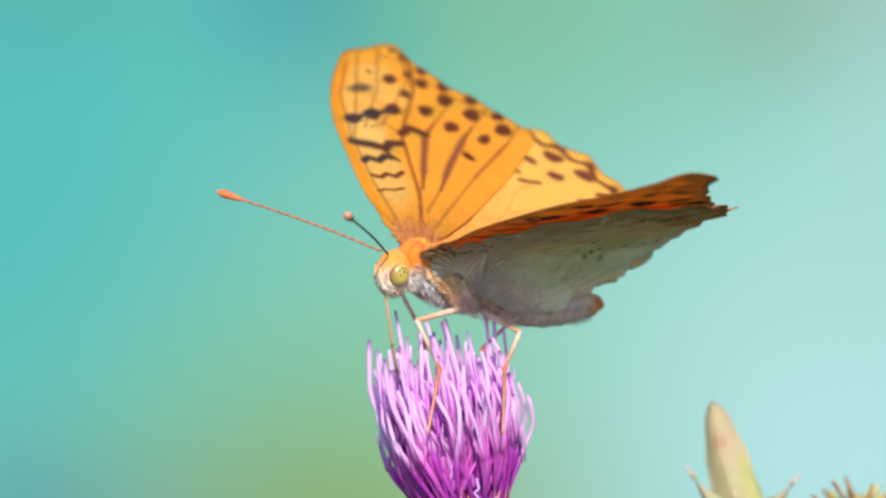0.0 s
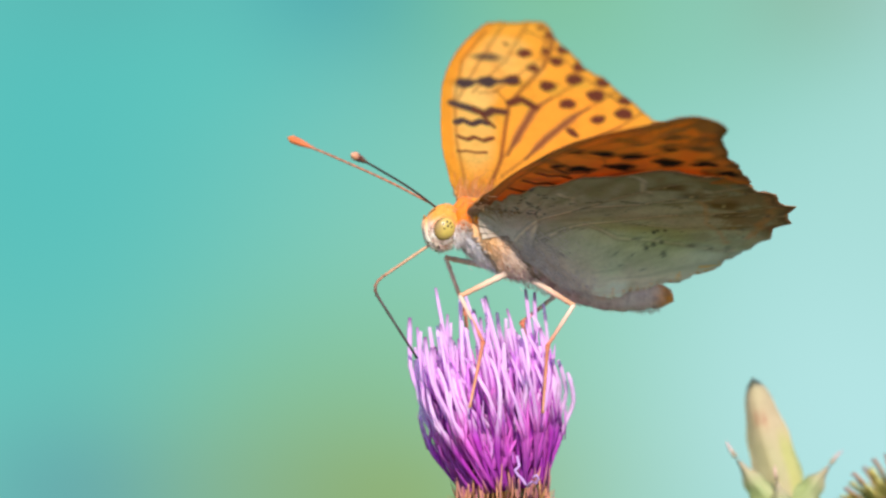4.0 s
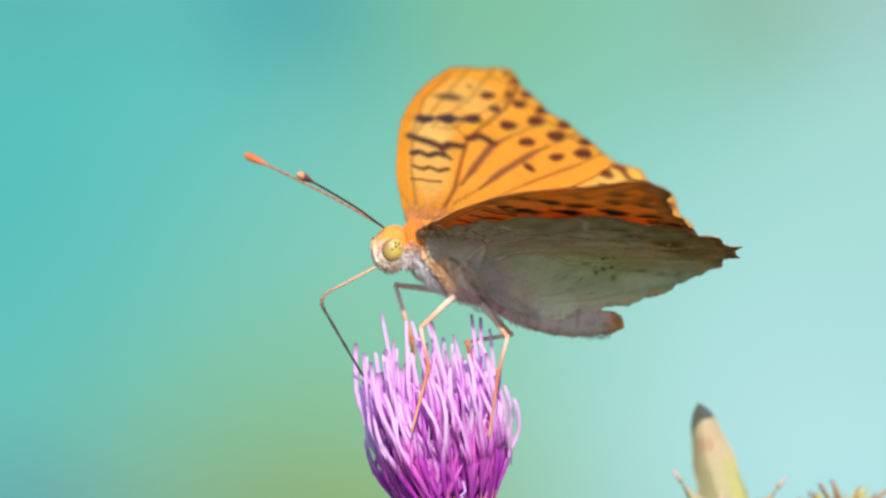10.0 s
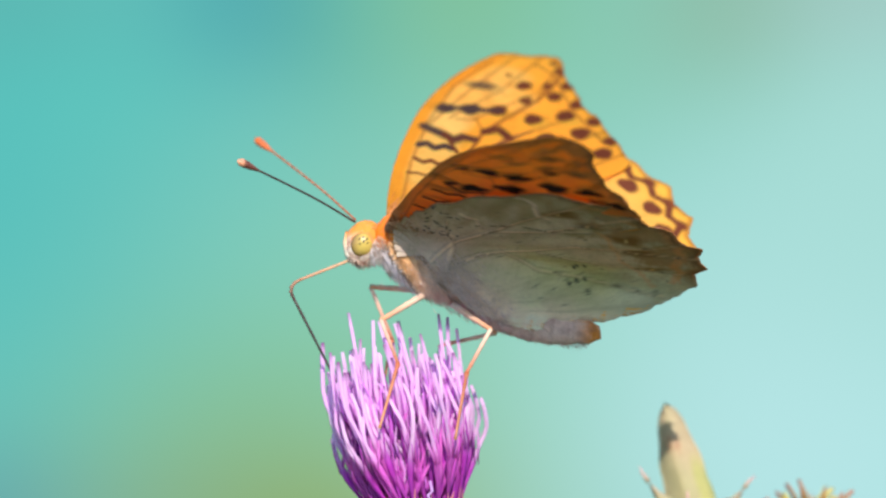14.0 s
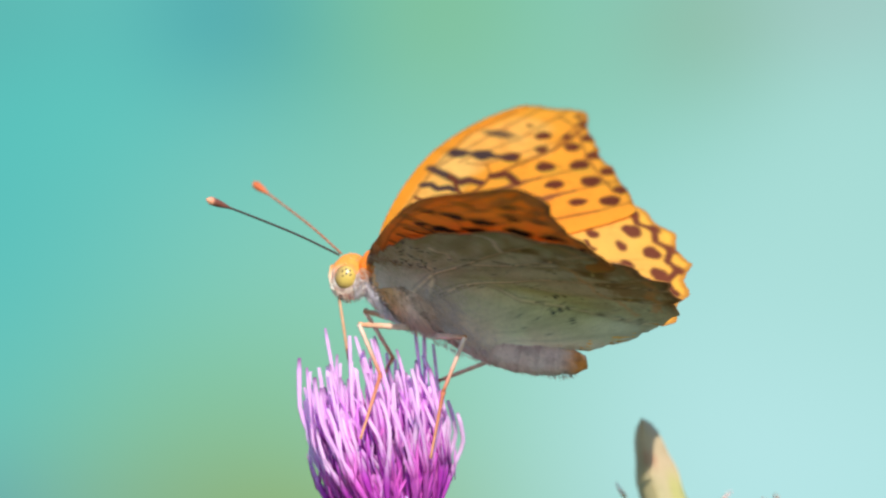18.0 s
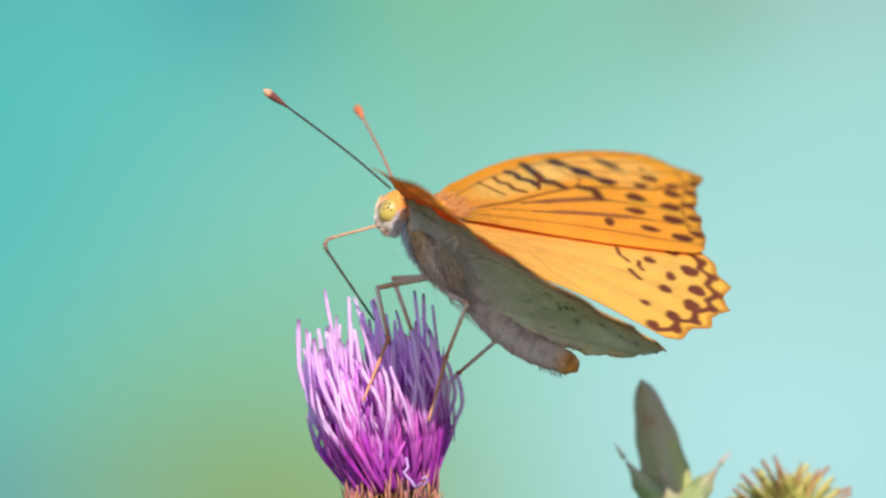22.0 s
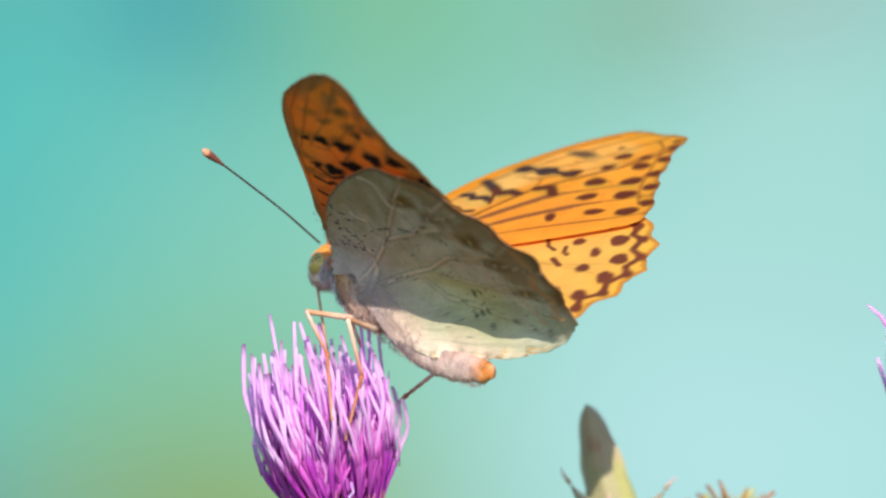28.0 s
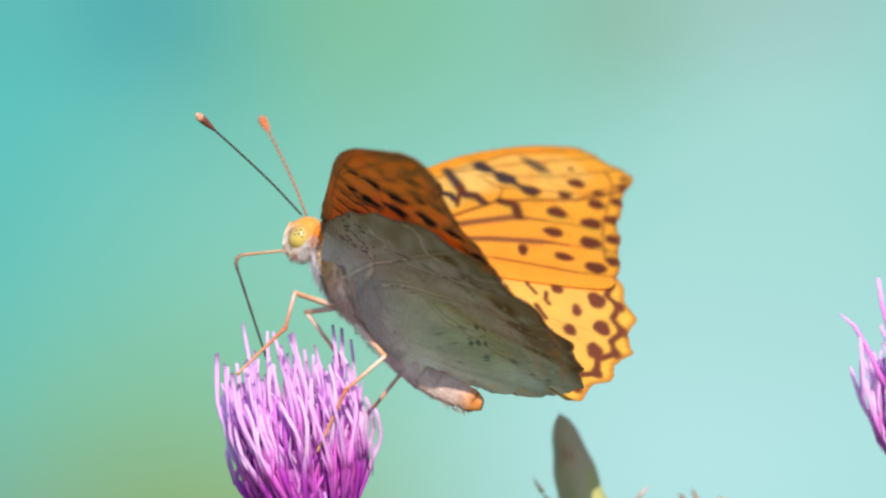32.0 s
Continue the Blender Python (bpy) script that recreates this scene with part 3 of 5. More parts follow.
def paint_fore_top(u, v, edge):
    p = Paint(u, v, ORANGE)
    # paler cells along the fore edge
    p.spot(14.0, -2.4, 7.5, 2.4, -9, YELLOW, 1.2, 0.6, 0)
    p.spot(21.3, -3.6, 3.2, 2.6, -25, YELLOW, 1.0, 0.85, 0)
    p.spot(26.6, -6.3, 4.2, 3.2, -35, YELLOW, 1.2, 0.5, 0)
    p.spot(31.0, -9.2, 3.4, 2.6, -45, YELLOW, 1.2, 0.5, 0)
    p.spot(27.2, -11.2, 2.4, 1.6, -35, YELLOW, 1.0, 0.4, 0)
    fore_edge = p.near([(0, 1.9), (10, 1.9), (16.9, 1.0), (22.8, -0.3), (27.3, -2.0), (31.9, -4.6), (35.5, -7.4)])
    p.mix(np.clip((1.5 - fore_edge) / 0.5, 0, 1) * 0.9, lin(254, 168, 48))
    p.mix(np.clip((4.0 - np.hypot(u, v + 1)) / 4, 0, 1) * 0.5, UMBER)
    for k, vein in enumerate(FORE_VEINS):
        p.stroke(vein, 0.46 if k == 3 else 0.36, UMBER, 0.35, 0.9 if k == 3 else 0.55)
    warm_edge = np.clip((edge - 0.9) / 0.1, 0, 1) * np.clip((v + 9) / 6, 0, 1)
    p.mix(warm_edge * 0.6, lin(250, 164, 46))
    dust = np.random.RandomState(4).rand(len(u))
    p.mix((dust > 0.5) * np.clip((11 - np.hypot(u, v + 3)) / 8, 0, 1) * 0.6, lin(120, 92, 50))
    mottle = np.array([noise.fractal(Vector((a * 0.5, b * 0.5, 1.7)), 0.7, 2.1, 4) for a, b in zip(u, v)])
    p.mix(np.clip(mottle, 0, 1) * 0.35, lin(236, 150, 40))
    p.mix((dust < 0.3) * np.clip(mottle - 0.1, 0, 1) * np.clip((u - 16) / 8, 0, 1) * 0.5, UMBER)
    rough = 0.25 * np.random.RandomState(9).rand(len(u))
    for line in ([(10.0, -5.6), (14.8, -8.0), (19.6, -10.6), (22.0, -13.0)], [(9.4, -7.5), (14, -11.0), (18.6, -15.1), (20.6, -17.2)]):
        along = np.clip(np.hypot(u - line[0][0], v - line[0][1]) / 3.5, 0.35, 1) * np.clip(np.hypot(u - line[-1][0], v - line[-1][1]) / 3.5, 0.35, 1)
        p.mix(np.clip((0.62 * along - p.near(line) - rough * 0.7) / 0.35 + 0.4, 0, 1) * 0.8, lin(170, 104, 66))
        p.stroke(line, 0.3, lin(104, 58, 40), 0.25, 0.6)
    p.stroke([(11.5, -13.0), (17.5, -20.4)], 0.4, lin(168, 90, 44), 0.3, 0.7)
    # soft brown dusting round the bars, and a broken line inside the outer margin
    for line in ([(19.2, -0.9), (17.5, -4.4), (18.3, -6.6)], [(23.2, -2.2), (24.8, -9.2)], [(20.1, -7.8), (21.0, -9.2), (19.8, -10.6)]):
        p.mix(np.clip((1.5 - p.near(line) - rough * 3) / 1.5, 0, 1) * 0.5, UMBER)
    rim_line = [(35.6, -12.4), (34.4, -14.4), (31.6, -15.6), (28.2, -17.2), (25.0, -19.0), (22.4, -21.2)]
    p.mix(np.clip((0.35 - p.near(rim_line) - rough * 0.6) / 0.4 + 0.2, 0, 1) * 0.7, UMBER)
    # cell bars
    p.stroke([(10.0, 0.2), (10.3, -0.8), (10.0, -1.8), (10.3, -3.2)], 0.4, BROWN)
    p.stroke([(12.9, -0.4), (12.4, -1.4), (12.9, -2.2), (12.4, -3.2), (13.1, -4.4)], 0.66, BROWN)
    p.stroke([(15.5, -0.6), (16.1, -1.4), (15.3, -2.4), (16.1, -3.6), (15.8, -4.2)], 0.95, SLATE)
    p.stroke([(19.2, -0.9), (18.6, -2.2), (18.0, -3.4)], 1.3, SLATE, 0.4)
    p.stroke([(18.0, -3.4), (17.5, -4.4), (18.5, -5.4), (18.3, -6.6)], 1.2, mixc(SLATE, BROWN, 0.6), 0.4)
    p.stroke([(18.6, -3.2), (15.2, -5.0)], 0.5, BROWN)
    for a, b, s, t in ((23.3, -3.0, 1.1, -60), (24.0, -5.8, 1.35, -50), (24.8, -8.9, 1.25, -40)):
        p.spot(a, b, s, 0.95, t, SLATE if b > -7 else BROWN)
    p.stroke([(23.2, -2.2), (24.8, -9.2)], 0.7, SLATE)
    p.stroke([(20.1, -7.8), (21.0, -9.2), (19.8, -10.6)], 1.2, BROWN)
    p.spot(29.1, -6.7, 1.8, 0.75, -75, SLATE, 0.6, 0.85)
    p.spot(32.4, -9.6, 0.5, 0.4, 0, BROWN, 0.3, 0.7)
    p.spot(30.7, -11.5, 1.09, 0.83, -40, BROWN)
    p.spot(27.6, -11.9, 0.86, 0.66, -40, BROWN)
    p.spot(24.3, -13.0, 1.26, 0.88, -45, BROWN)
    p.spot(21.0, -14.7, 1.21, 0.88, -45, BROWN)
    p.spot(18.6, -17.9, 1.21, 0.68, -50, BROWN)
    p.spot(15.4, -14.2, 0.95, 0.6, 30, BROWN)
    for a, b, s in ((31.4, -14.2, 0.7), (29.6, -15.1, 0.95), (26.3, -16.6, 1.15), (23.2, -18.5, 1.2), (20.3, -21.3, 1.2)):
        p.spot(a, b, s * 1.15, s * 0.85, -38, BROWN)
    for a, b, s in ((36.3, -14.6, 0.5), (34.9, -15.4, 0.75), (32.2, -16.4, 0.85), (29.0, -17.8, 0.95), (26.0, -19.9, 0.95), (23.0, -22.0, 0.9)):
        p.spot(a, b, s * 1.1, s * 0.85, -40, BROWN)
    p.mix(np.clip((edge - 0.978) / 0.02, 0, 1) * np.clip((1.25 * u + v) / 2, 0, 1) * 0.6, UMBER)
    return p.c


def paint_fore_under(u, v, edge):
    p = Paint(u, v, lin(250, 150, 66))
    p.spot(12, -8, 12, 6.5, -35, lin(238, 122, 62), 4, 0.78, 0)
    dull, olive = lin(182, 136, 88), lin(140, 108, 70)
    p.mix(np.clip((u - 29.0 - (v + 12) * 0.25) / 4, 0, 1) * 0.85, dull)
    p.mix(np.clip((v + 0.1 + np.maximum(u - 14, 0) * 0.27) / 1.1, 0, 1), dull)
    p.mix(np.clip((edge - 0.9) / 0.08, 0, 1) * np.clip((u - 18) / 4, 0, 1) * 0.7, dull)
    p.mix(np.clip((edge - 0.74) / 0.14, 0, 1) * np.clip((22 - u) / 4, 0, 1) * np.clip((-v - 2) / 2, 0, 1) * 0.85, lin(228, 166, 92))
    for a, b, s in ((26.2, -7.6, 1.4), (27.6, -9.9, 1.7), (26.5, -12.6, 1.5), (29.6, -10.6, 1.3), (30.2, -13.4, 1.4), (27.8, -16.4, 1.4), (32.6, -12.6, 1.3), (29.4, -6.6, 1.2), (33.0, -9.2, 1.2), (34.8, -11.2, 1.0)):
        p.spot(a, b, s * 1.2, s * 0.7, -35, lin(255, 160, 66), 0.6, 1.0, 0.2)
    for a, b, s in ((23.6, -11.2, 1.5), (26.0, -14.6, 1.4), (22.0, -7.4, 1.2), (21.6, -12.6, 1.3), (33.6, -14.6, 0.9), (31.6, -15.4, 1.0), (30.8, -8.2, 1.0), (25.0, -5.2, 1.1)):
        p.spot(a, b, s * 1.1, s * 0.6, -35, lin(255, 150, 60), 0.6, 0.8, 0.2)
    p.mix(np.clip((5.5 - np.hypot(u, v)) / 2.5, 0, 1) * 0.85, lin(130, 100, 78))
    for a, b in ((28.4, -8.6), (28.6, -11.8), (31.2, -11.6), (29.2, -14.8)):
        p.spot(a, b, 1.3, 0.45, -60, olive, 0.6, 0.8, 0.1)
    for vein in FORE_VEINS:
        p.stroke(vein, 0.22, lin(150, 92, 60), 0.2, 0.5)
    for a, b, s in ((22.7, -3.4, 0.75), (23.6, -6.1, 1.35), (24.0, -9.3, 1.6), (27.3, -12.4, 0.8)):
        p.spot(a, b, s * 0.95, s * 0.55, -68, INK, 0.45, 1, 0.16)
    for a, b, s in ((17.6, -2.9, 0.85), (17.9, -5.4, 1.55), (20.2, -9.1, 1.75), (23.8, -13.4, 1.7), (25.2, -17.1, 1.6), (23.4, -20.4, 1.3)):
        p.spot(a, b, s * 0.95, s * 0.6, -66, INK, 0.45, 1, 0.16)
    p.stroke([(17.0, -2.4), (16.0, -4.4), (17.2, -6.6)], 0.4, INK)
    for a, b in ((14.6, -3.4), (11.8, -2.8), (9.0, -2.2)):
        p.stroke([(a + 0.2, b + 2.0), (a - 0.4, b + 0.4), (a + 0.4, b - 0.8), (a, b - 2.0)], 0.5, INK)
    p.mix(np.clip((edge - 0.975) / 0.02, 0, 1) * 0.5, lin(120, 92, 66))
    return p.c


def paint_hind_top(u, v, edge):
    p = Paint(u, v, lin(245, 180, 82))
    p.mix(np.clip((edge - 0.84) / 0.14, 0, 1) * 0.75, ORANGE)
    fuzz = np.array([noise.noise(Vector((math.atan2(b, a) * 30, math.hypot(a, b) * 0.35, 4.0))) for a, b in zip(u, v)])
    p.mix(np.clip((17 - np.hypot(u, v) + 3 * fuzz) / 10, 0, 1) * 0.6, lin(226, 152, 70))
    p.mix(np.clip(fuzz, 0, 1) * np.clip((15 - np.hypot(u, v)) / 8, 0, 1) * 0.6, lin(178, 118, 62))
    for vein in HIND_VEINS:
        p.stroke(vein, 0.2, lin(190, 130, 50), 0.2, 0.5)
    p.stroke([(13.6, -12.8), (12.4, -14.1), (12.0, -15.6)], 0.5, BROWN)
    p.stroke([(13.2, -16.2), (12.2, -16.9), (12.0, -17.6)], 0.55, BROWN)
    p.stroke([(10.6, -16.8), (9.7, -18.8)], 0.7, BROWN)
    for a, b, s, w in ((14.9, -16.5, 0.95, 0.75), (14.0, -20.1, 1.0, 0.6), (10.6, -21.7, 1.05, 0.8), (5.5, -22.5, 0.8, 0.6), (17.4, -20.4, 1.45, 1.1), (14.3, -23.6, 1.3, 1.05), (10.4, -25.5, 1.3, 1.0), (6.0, -26.0, 1.4, 0.9), (2.0, -26.0, 1.1, 0.8), (19.6, -16.4, 1.2, 0.9)):
        p.spot(a, b, s, w, 40, BROWN)
    zig = [(22.2, -15.8), (21.2, -17.6), (21.0, -19.6), (19.2, -20.6), (18.9, -22.6), (16.6, -23.4), (16.0, -25.4), (13.4, -25.6), (12.2, -27.2), (9.6, -26.6), (7.8, -27.9), (5.4, -26.9), (3.8, -28.0), (1.4, -26.8)]
    p.stroke(zig, 0.85, BROWN, 0.35)
    for a, b in zig[0::2]:
        p.spot(a, b, 0.95, 0.7, 50, BROWN, 0.35)
    p.mix(np.clip((edge - 0.972) / 0.016, 0, 1) * 0.55, UMBER)
    return p.c


def paint_hind_under(u, v, edge):
    p = Paint(u, v, lin(182, 172, 154))
    cloud = np.array([noise.fractal(Vector((a * 0.28, b * 0.28, 3.1)), 0.6, 2.2, 4) for a, b in zip(u, v)])
    grain = np.array([noise.noise(Vector((a * 2.6, b * 2.6, 9.0))) for a, b in zip(u, v)])
    streak = np.array([noise.noise(Vector((math.atan2(b + 2, a + 6) * 26, math.hypot(a, b) * 0.12, 7.0))) for a, b in zip(u, v)])
    # green middle, grey root, pinkish inner margin painted paler for its sunlit strip
    green = np.clip((3.5 - u + 0.12 * (v + 6) + cloud * 2) / 5, 0, 1) * np.clip((-v - 4) / 5, 0, 1)
    p.mix(green * 0.9, lin(184, 188, 160))
    p.spot(2, -17, 3.0, 8, -10, lin(182, 194, 142), 3, 0.7, 0)
    p.spot(2, -25, 5, 4, 0, lin(190, 200, 190), 3, 0.6, 0)
    p.mix(np.clip((6.5 - np.hypot(u, v)) / 4, 0, 1) * 0.7, lin(188, 172, 170))
    p.mix(np.clip((-2.6 - u + cloud) / 2.2, 0, 1) * 0.9, lin(232, 216, 206))
    p.mix(np.clip((-u - 0.2 + cloud) / 2.5, 0, 1) * np.clip((v + 13) / 6, 0, 1) * 0.8, lin(208, 184, 176))
    p.mix(np.clip(cloud * 1.2 + 0.15, 0, 1) * 0.4, lin(142, 136, 108))
    p.mix(np.clip(-cloud * 1.2 - 0.1, 0, 1) * 0.35, lin(204, 206, 186))
    p.mix(np.clip(streak, 0, 1) * np.clip((np.hypot(u, v) - 7) / 5, 0, 1) * 0.4, lin(136, 136, 110))
    p.mix(np.clip(grain * 1.5, 0, 1) * 0.22, lin(120, 116, 96))
    # brown bloom towards the outer edge
    outer = np.clip((u * 0.62 - v * 0.72 - 19.5 + cloud * 5) / 5, 0, 1) * np.clip((u - 0.5) / 5, 0, 1)
    p.mix(outer * 0.75, lin(142, 108, 72))
    front = np.clip((u - 9 + (v + 6) * 0.55 + cloud * 3) / 6, 0, 1)
    p.mix(front * 0.6, lin(140, 124, 90))
    for a, b, s in ((17.2, -12.3, 1.9), (16.5, -16.0, 1.6), (13.8, -20.5, 1.8), (10.0, -22.3, 1.6), (6.0, -24.8, 1.2)):
        p.spot(a, b, s, s * 0.6, -68, lin(112, 80, 34), 1.0, 0.85, 0.2)
        p.spot(a - 0.2, b + 0.2, 0.3, 0.2, 0, lin(214, 190, 140), 0.2, 0.8)
    zig = [(19.4, -22.6), (17.6, -24.0), (16.4, -24.6), (15.2, -26.0), (13.0, -26.0), (10.8, -27.0), (8.4, -26.6), (6.2, -27.6), (3.0, -27.6)]
    p.mix(np.clip((0.75 + 0.5 * grain - p.near(zig)) / 0.5, 0, 1) * 0.55, lin(206, 146, 104))
    p.mix(np.clip((0.35 + 0.3 * grain - p.near([(14.2, -17.0), (13.0, -18.4), (9.5, -19.9), (7.6, -20.6), (5.0, -22.8), (1.0, -25.6)])) / 0.3 + 0.3, 0, 1) * 0.4, lin(200, 152, 112))
    p.mix(np.clip((0.4 + 0.4 * grain - p.near([(21.6, -14.4), (20.4, -18.0), (19.0, -21.4)])) / 0.4, 0, 1) * 0.5, lin(204, 146, 102))
    for line, w in (([(19.2, -7.2), (18.2, -9.2), (15.5, -10.2), (14.8, -11.2)], 0.6), ([(10.4, -2.3), (10.0, -4.0), (8.5, -4.8)], 0.45), ([(4.6, -1.0), (3.8, -2.4), (1.4, -2.9), (-1.0, -2.7)], 0.5), ([(12.6, -13.4), (14.0, -16.0)], 0.4)):
        p.stroke(line, w, lin(224, 208, 192), 0.35, 0.75)
        p.stroke([(a - 0.5, b - 0.4) for a, b in line], 0.3, lin(110, 92, 84), 0.4, 0.5)
    p.mix(np.clip((edge - 0.95 + 0.02 * grain) / 0.03, 0, 1) * np.clip((u - 2) / 4, 0, 1) * 0.8, lin(104, 74, 54))
    p.mix(np.clip((edge - 0.985) / 0.01, 0, 1) * np.clip((u - 2) / 4, 0, 1) * 0.5, lin(222, 150, 110))
    for k, vein in enumerate(HIND_VEINS):
        warm = np.clip((u - 4) / 8, 0, 1)
        p.stroke([(a - 0.3, b - 0.16) for a, b in vein], 0.26, lin(110, 96, 86), 0.25, 0.35)
        p.stroke(vein, 0.24, lin(218, 200, 178), 0.2, 0.7 if k in (0, 3) else 0.4)
        p.mix(np.clip((0.17 - p.near(vein)) / 0.2 + 0.5, 0, 1) * warm * 0.35, lin(196, 150, 118))
        p.stroke([(a + 0.34, b + 0.2) for a, b in vein], 0.12, lin(104, 98, 90), 0.15, 0.5)
    rng = random.Random(11)
    for k in range(34):
        a, b = rng.uniform(3.0, 10.5), rng.uniform(-3.0, 1.6)
        p.spot(a, b, rng.uniform(0.14, 0.4), 0.14, rng.uniform(0, 180), lin(66, 66, 78), 0.15)
    for k in range(60):
        a, b = rng.uniform(-3, 20), rng.uniform(-27, -5)
        p.spot(a, b, rng.uniform(0.1, 0.4), 0.1, rng.uniform(-80, -40), lin(80, 80, 84), 0.15, 0.7)
    dash = [(6.5, -2.6), (9.0, -5.2), (10.9, -8.9), (11.8, -12.2), (14.5, -14.7)]
    for k in range(16):
        i = rng.randrange(4)
        (a0, b0), (a1, b1) = dash[i], dash[i + 1]
        f = rng.random() * 0.8
        p.stroke([(a0 + (a1 - a0) * f, b0 + (b1 - b0) * f), (a0 + (a1 - a0) * (f + 0.15), b0 + (b1 - b0) * (f + 0.15))], 0.2, lin(56, 54, 60), 0.12, 0.85)
    for vein in HIND_VEINS:
        for k in range(4):
            (a0, b0), (a1, b1) = rng.choice(list(zip(vein, vein[1:])))
            f = rng.random()
            p.stroke([(a0 + (a1 - a0) * f, b0 + (b1 - b0) * f), (a0 + (a1 - a0) * (f + 0.22), b0 + (b1 - b0) * (f + 0.22))], 0.16, lin(60, 60, 66), 0.12, 0.8)
    for a, b in ((3.0, -16.6), (2.4, -16.4), (3.3, -17.4), (0.2, -17.2), (-0.4, -16.5), (-1.2, -18.8), (0.6, -18.0)):
        p.spot(a, b, 0.45, 0.18, 30, lin(56, 58, 66), 0.15)
    return np.clip(p.c * np.array((1.33, 1.23, 1.1)), 0, 0.85)


def bend_inner(u, v, w, fold):
    """The inner part of a hindwing bends down along the body, in one round sweep, less so towards the tail."""
    degrees_down, shift, span_b = fold
    start = shift + np.interp(v, (-29, -20, -8, 0), (1.8, 1.8, 3.2, 3.2))
    full = np.radians(degrees_down) * np.interp(v, (-29, -22, -14, 0), (0.95, 0.95, 1.05, 1.0))
    b = np.clip(start - u, 0, None)
    rim = np.interp(v, (-29.6, -28.6, -25.8, -20.8, -14, -8, -2.4), (3.6, -0.4, -2.4, -4.4, -6.0, -5.4, -2.2))
    curl_at = start - rim - 2.3
    curl = np.radians(11 * np.sin(v * 1.7) + 7 * np.sin(v * 4.1) - 6) * np.interp(v, (-29, -26, -14, -9), (0.7, 1.0, 1.0, 0.0))
    steps = 28
    across, down = np.zeros_like(b), np.zeros_like(b)
    for k in range(steps):
        at = b * (k + 0.5) / steps
        a = full * np.minimum(at / span_b, 1) + curl * np.clip((at - curl_at) / 1.4, 0, 1)
        across += np.cos(a) * b / steps
        down += np.sin(a) * b / steps
    return np.where(b > 0, start - across, u), w - down


def wing(name, edge_points, veins, top, under, mirror, scallop, fold, label, parent):
    """A thin wing sheet with raised veins; upper and under side painted apart. mirror: -1 for the right wing."""
    na, nr = 300, 170
    ang, reach = outline(edge_points, na)
    reach = reach * (1 + scallop(ang)) + np.array([(0.34 if fold else 0.22) * noise.noise(Vector((a * 40, 2.0, mirror))) + 0.13 * noise.noise(Vector((a * 110, 5.0, mirror))) for a in ang])
    rr = np.linspace(0.0, 1.0, nr) ** 0.9
    A, Rr = np.meshgrid(ang, rr, indexing="ij")
    R = Rr * reach[:, None]
    u, v = (R * np.cos(A)).ravel(), (R * np.sin(A)).ravel()
    e = Rr.ravel()
    probe = Paint(u, v, (0, 0, 0))
    ridge = np.zeros(len(u))
    for vein in veins:
        ridge = np.maximum(ridge, np.exp(-(probe.near(vein) / 0.22) ** 2))
    thick = (0.035 + 0.045 * (1 - e)) + (0.09 if fold else 0.045) * ridge
    # gentle camber, and waves between the veins
    camber = 0.5 * np.sin(np.clip(np.hypot(u, v) / 38, 0, 1) * math.pi) + (0.20 * np.sin(A.ravel() * 26) * e ** 1.5 if fold else 0.10 * np.sin(A.ravel() * 26) * e)
    if name == "forewing" and mirror > 0:
        camber += 1.2 * np.clip((np.hypot(u, v) - 22) / 16, 0, 1) ** 2 * (0.95 * np.exp(-((v + 11.6) / 3.2) ** 2) - 0.6 * np.clip((v + 7.5) / 4.5, 0, 1))      # its tip is bent
    if name == "hindwing" and fold:
        camber += 0.005 * np.clip(-v - 12, 0, None) ** 2      # the tail end of the hindwing sweeps up
    verts = []
    cols = []
    for s, fn in ((1, top), (-1, under)):
        w = camber + s * thick
        uu, ww = u.copy(), w
        if fold:
            uu, ww = bend_inner(u, v, w, fold)
        verts.append(np.stack([v * MM, mirror * uu * MM, ww * MM], 1))
        cols.append(fn(u, v, e))
    N = na * nr
    ii = np.arange(na - 1)[:, None] * nr + np.arange(nr - 1)[None, :]
    a, b, c, d = ii.ravel(), (ii + 1).ravel(), (ii + nr + 1).ravel(), (ii + nr).ravel()
    f1 = np.stack([a, b, c, d], 1)
    f2 = np.stack([d, c, b, a], 1) + N
    rim = [(i * nr + nr - 1, i * nr + nr - 1 + N, (i + 1) * nr + nr - 1 + N, (i + 1) * nr + nr - 1) for i in range(na - 1)]
    faces = f1.tolist() + f2.tolist() + rim
    if mirror > 0:
        faces = [q[::-1] for q in faces]
    me = build(name, np.concatenate(verts), faces, np.concatenate(cols))
    return part(name, me, FOREWING if name == "forewing" else HINDWING, parent, label)


def fore_scallop(a):
    return 0.006 * np.sin(a * 46) * np.clip((-a - 0.35) / 0.1, 0, 1) * np.clip((0.92 + a) / 0.1, 0, 1)


def hind_scallop(a):
    return 0.034 * (1 - np.abs(np.sin(a * 17.0))) ** 0.8 * np.clip((-a - 0.65) / 0.15, 0, 1) * np.clip((1.75 + a) / 0.2, 0, 1) - 0.01


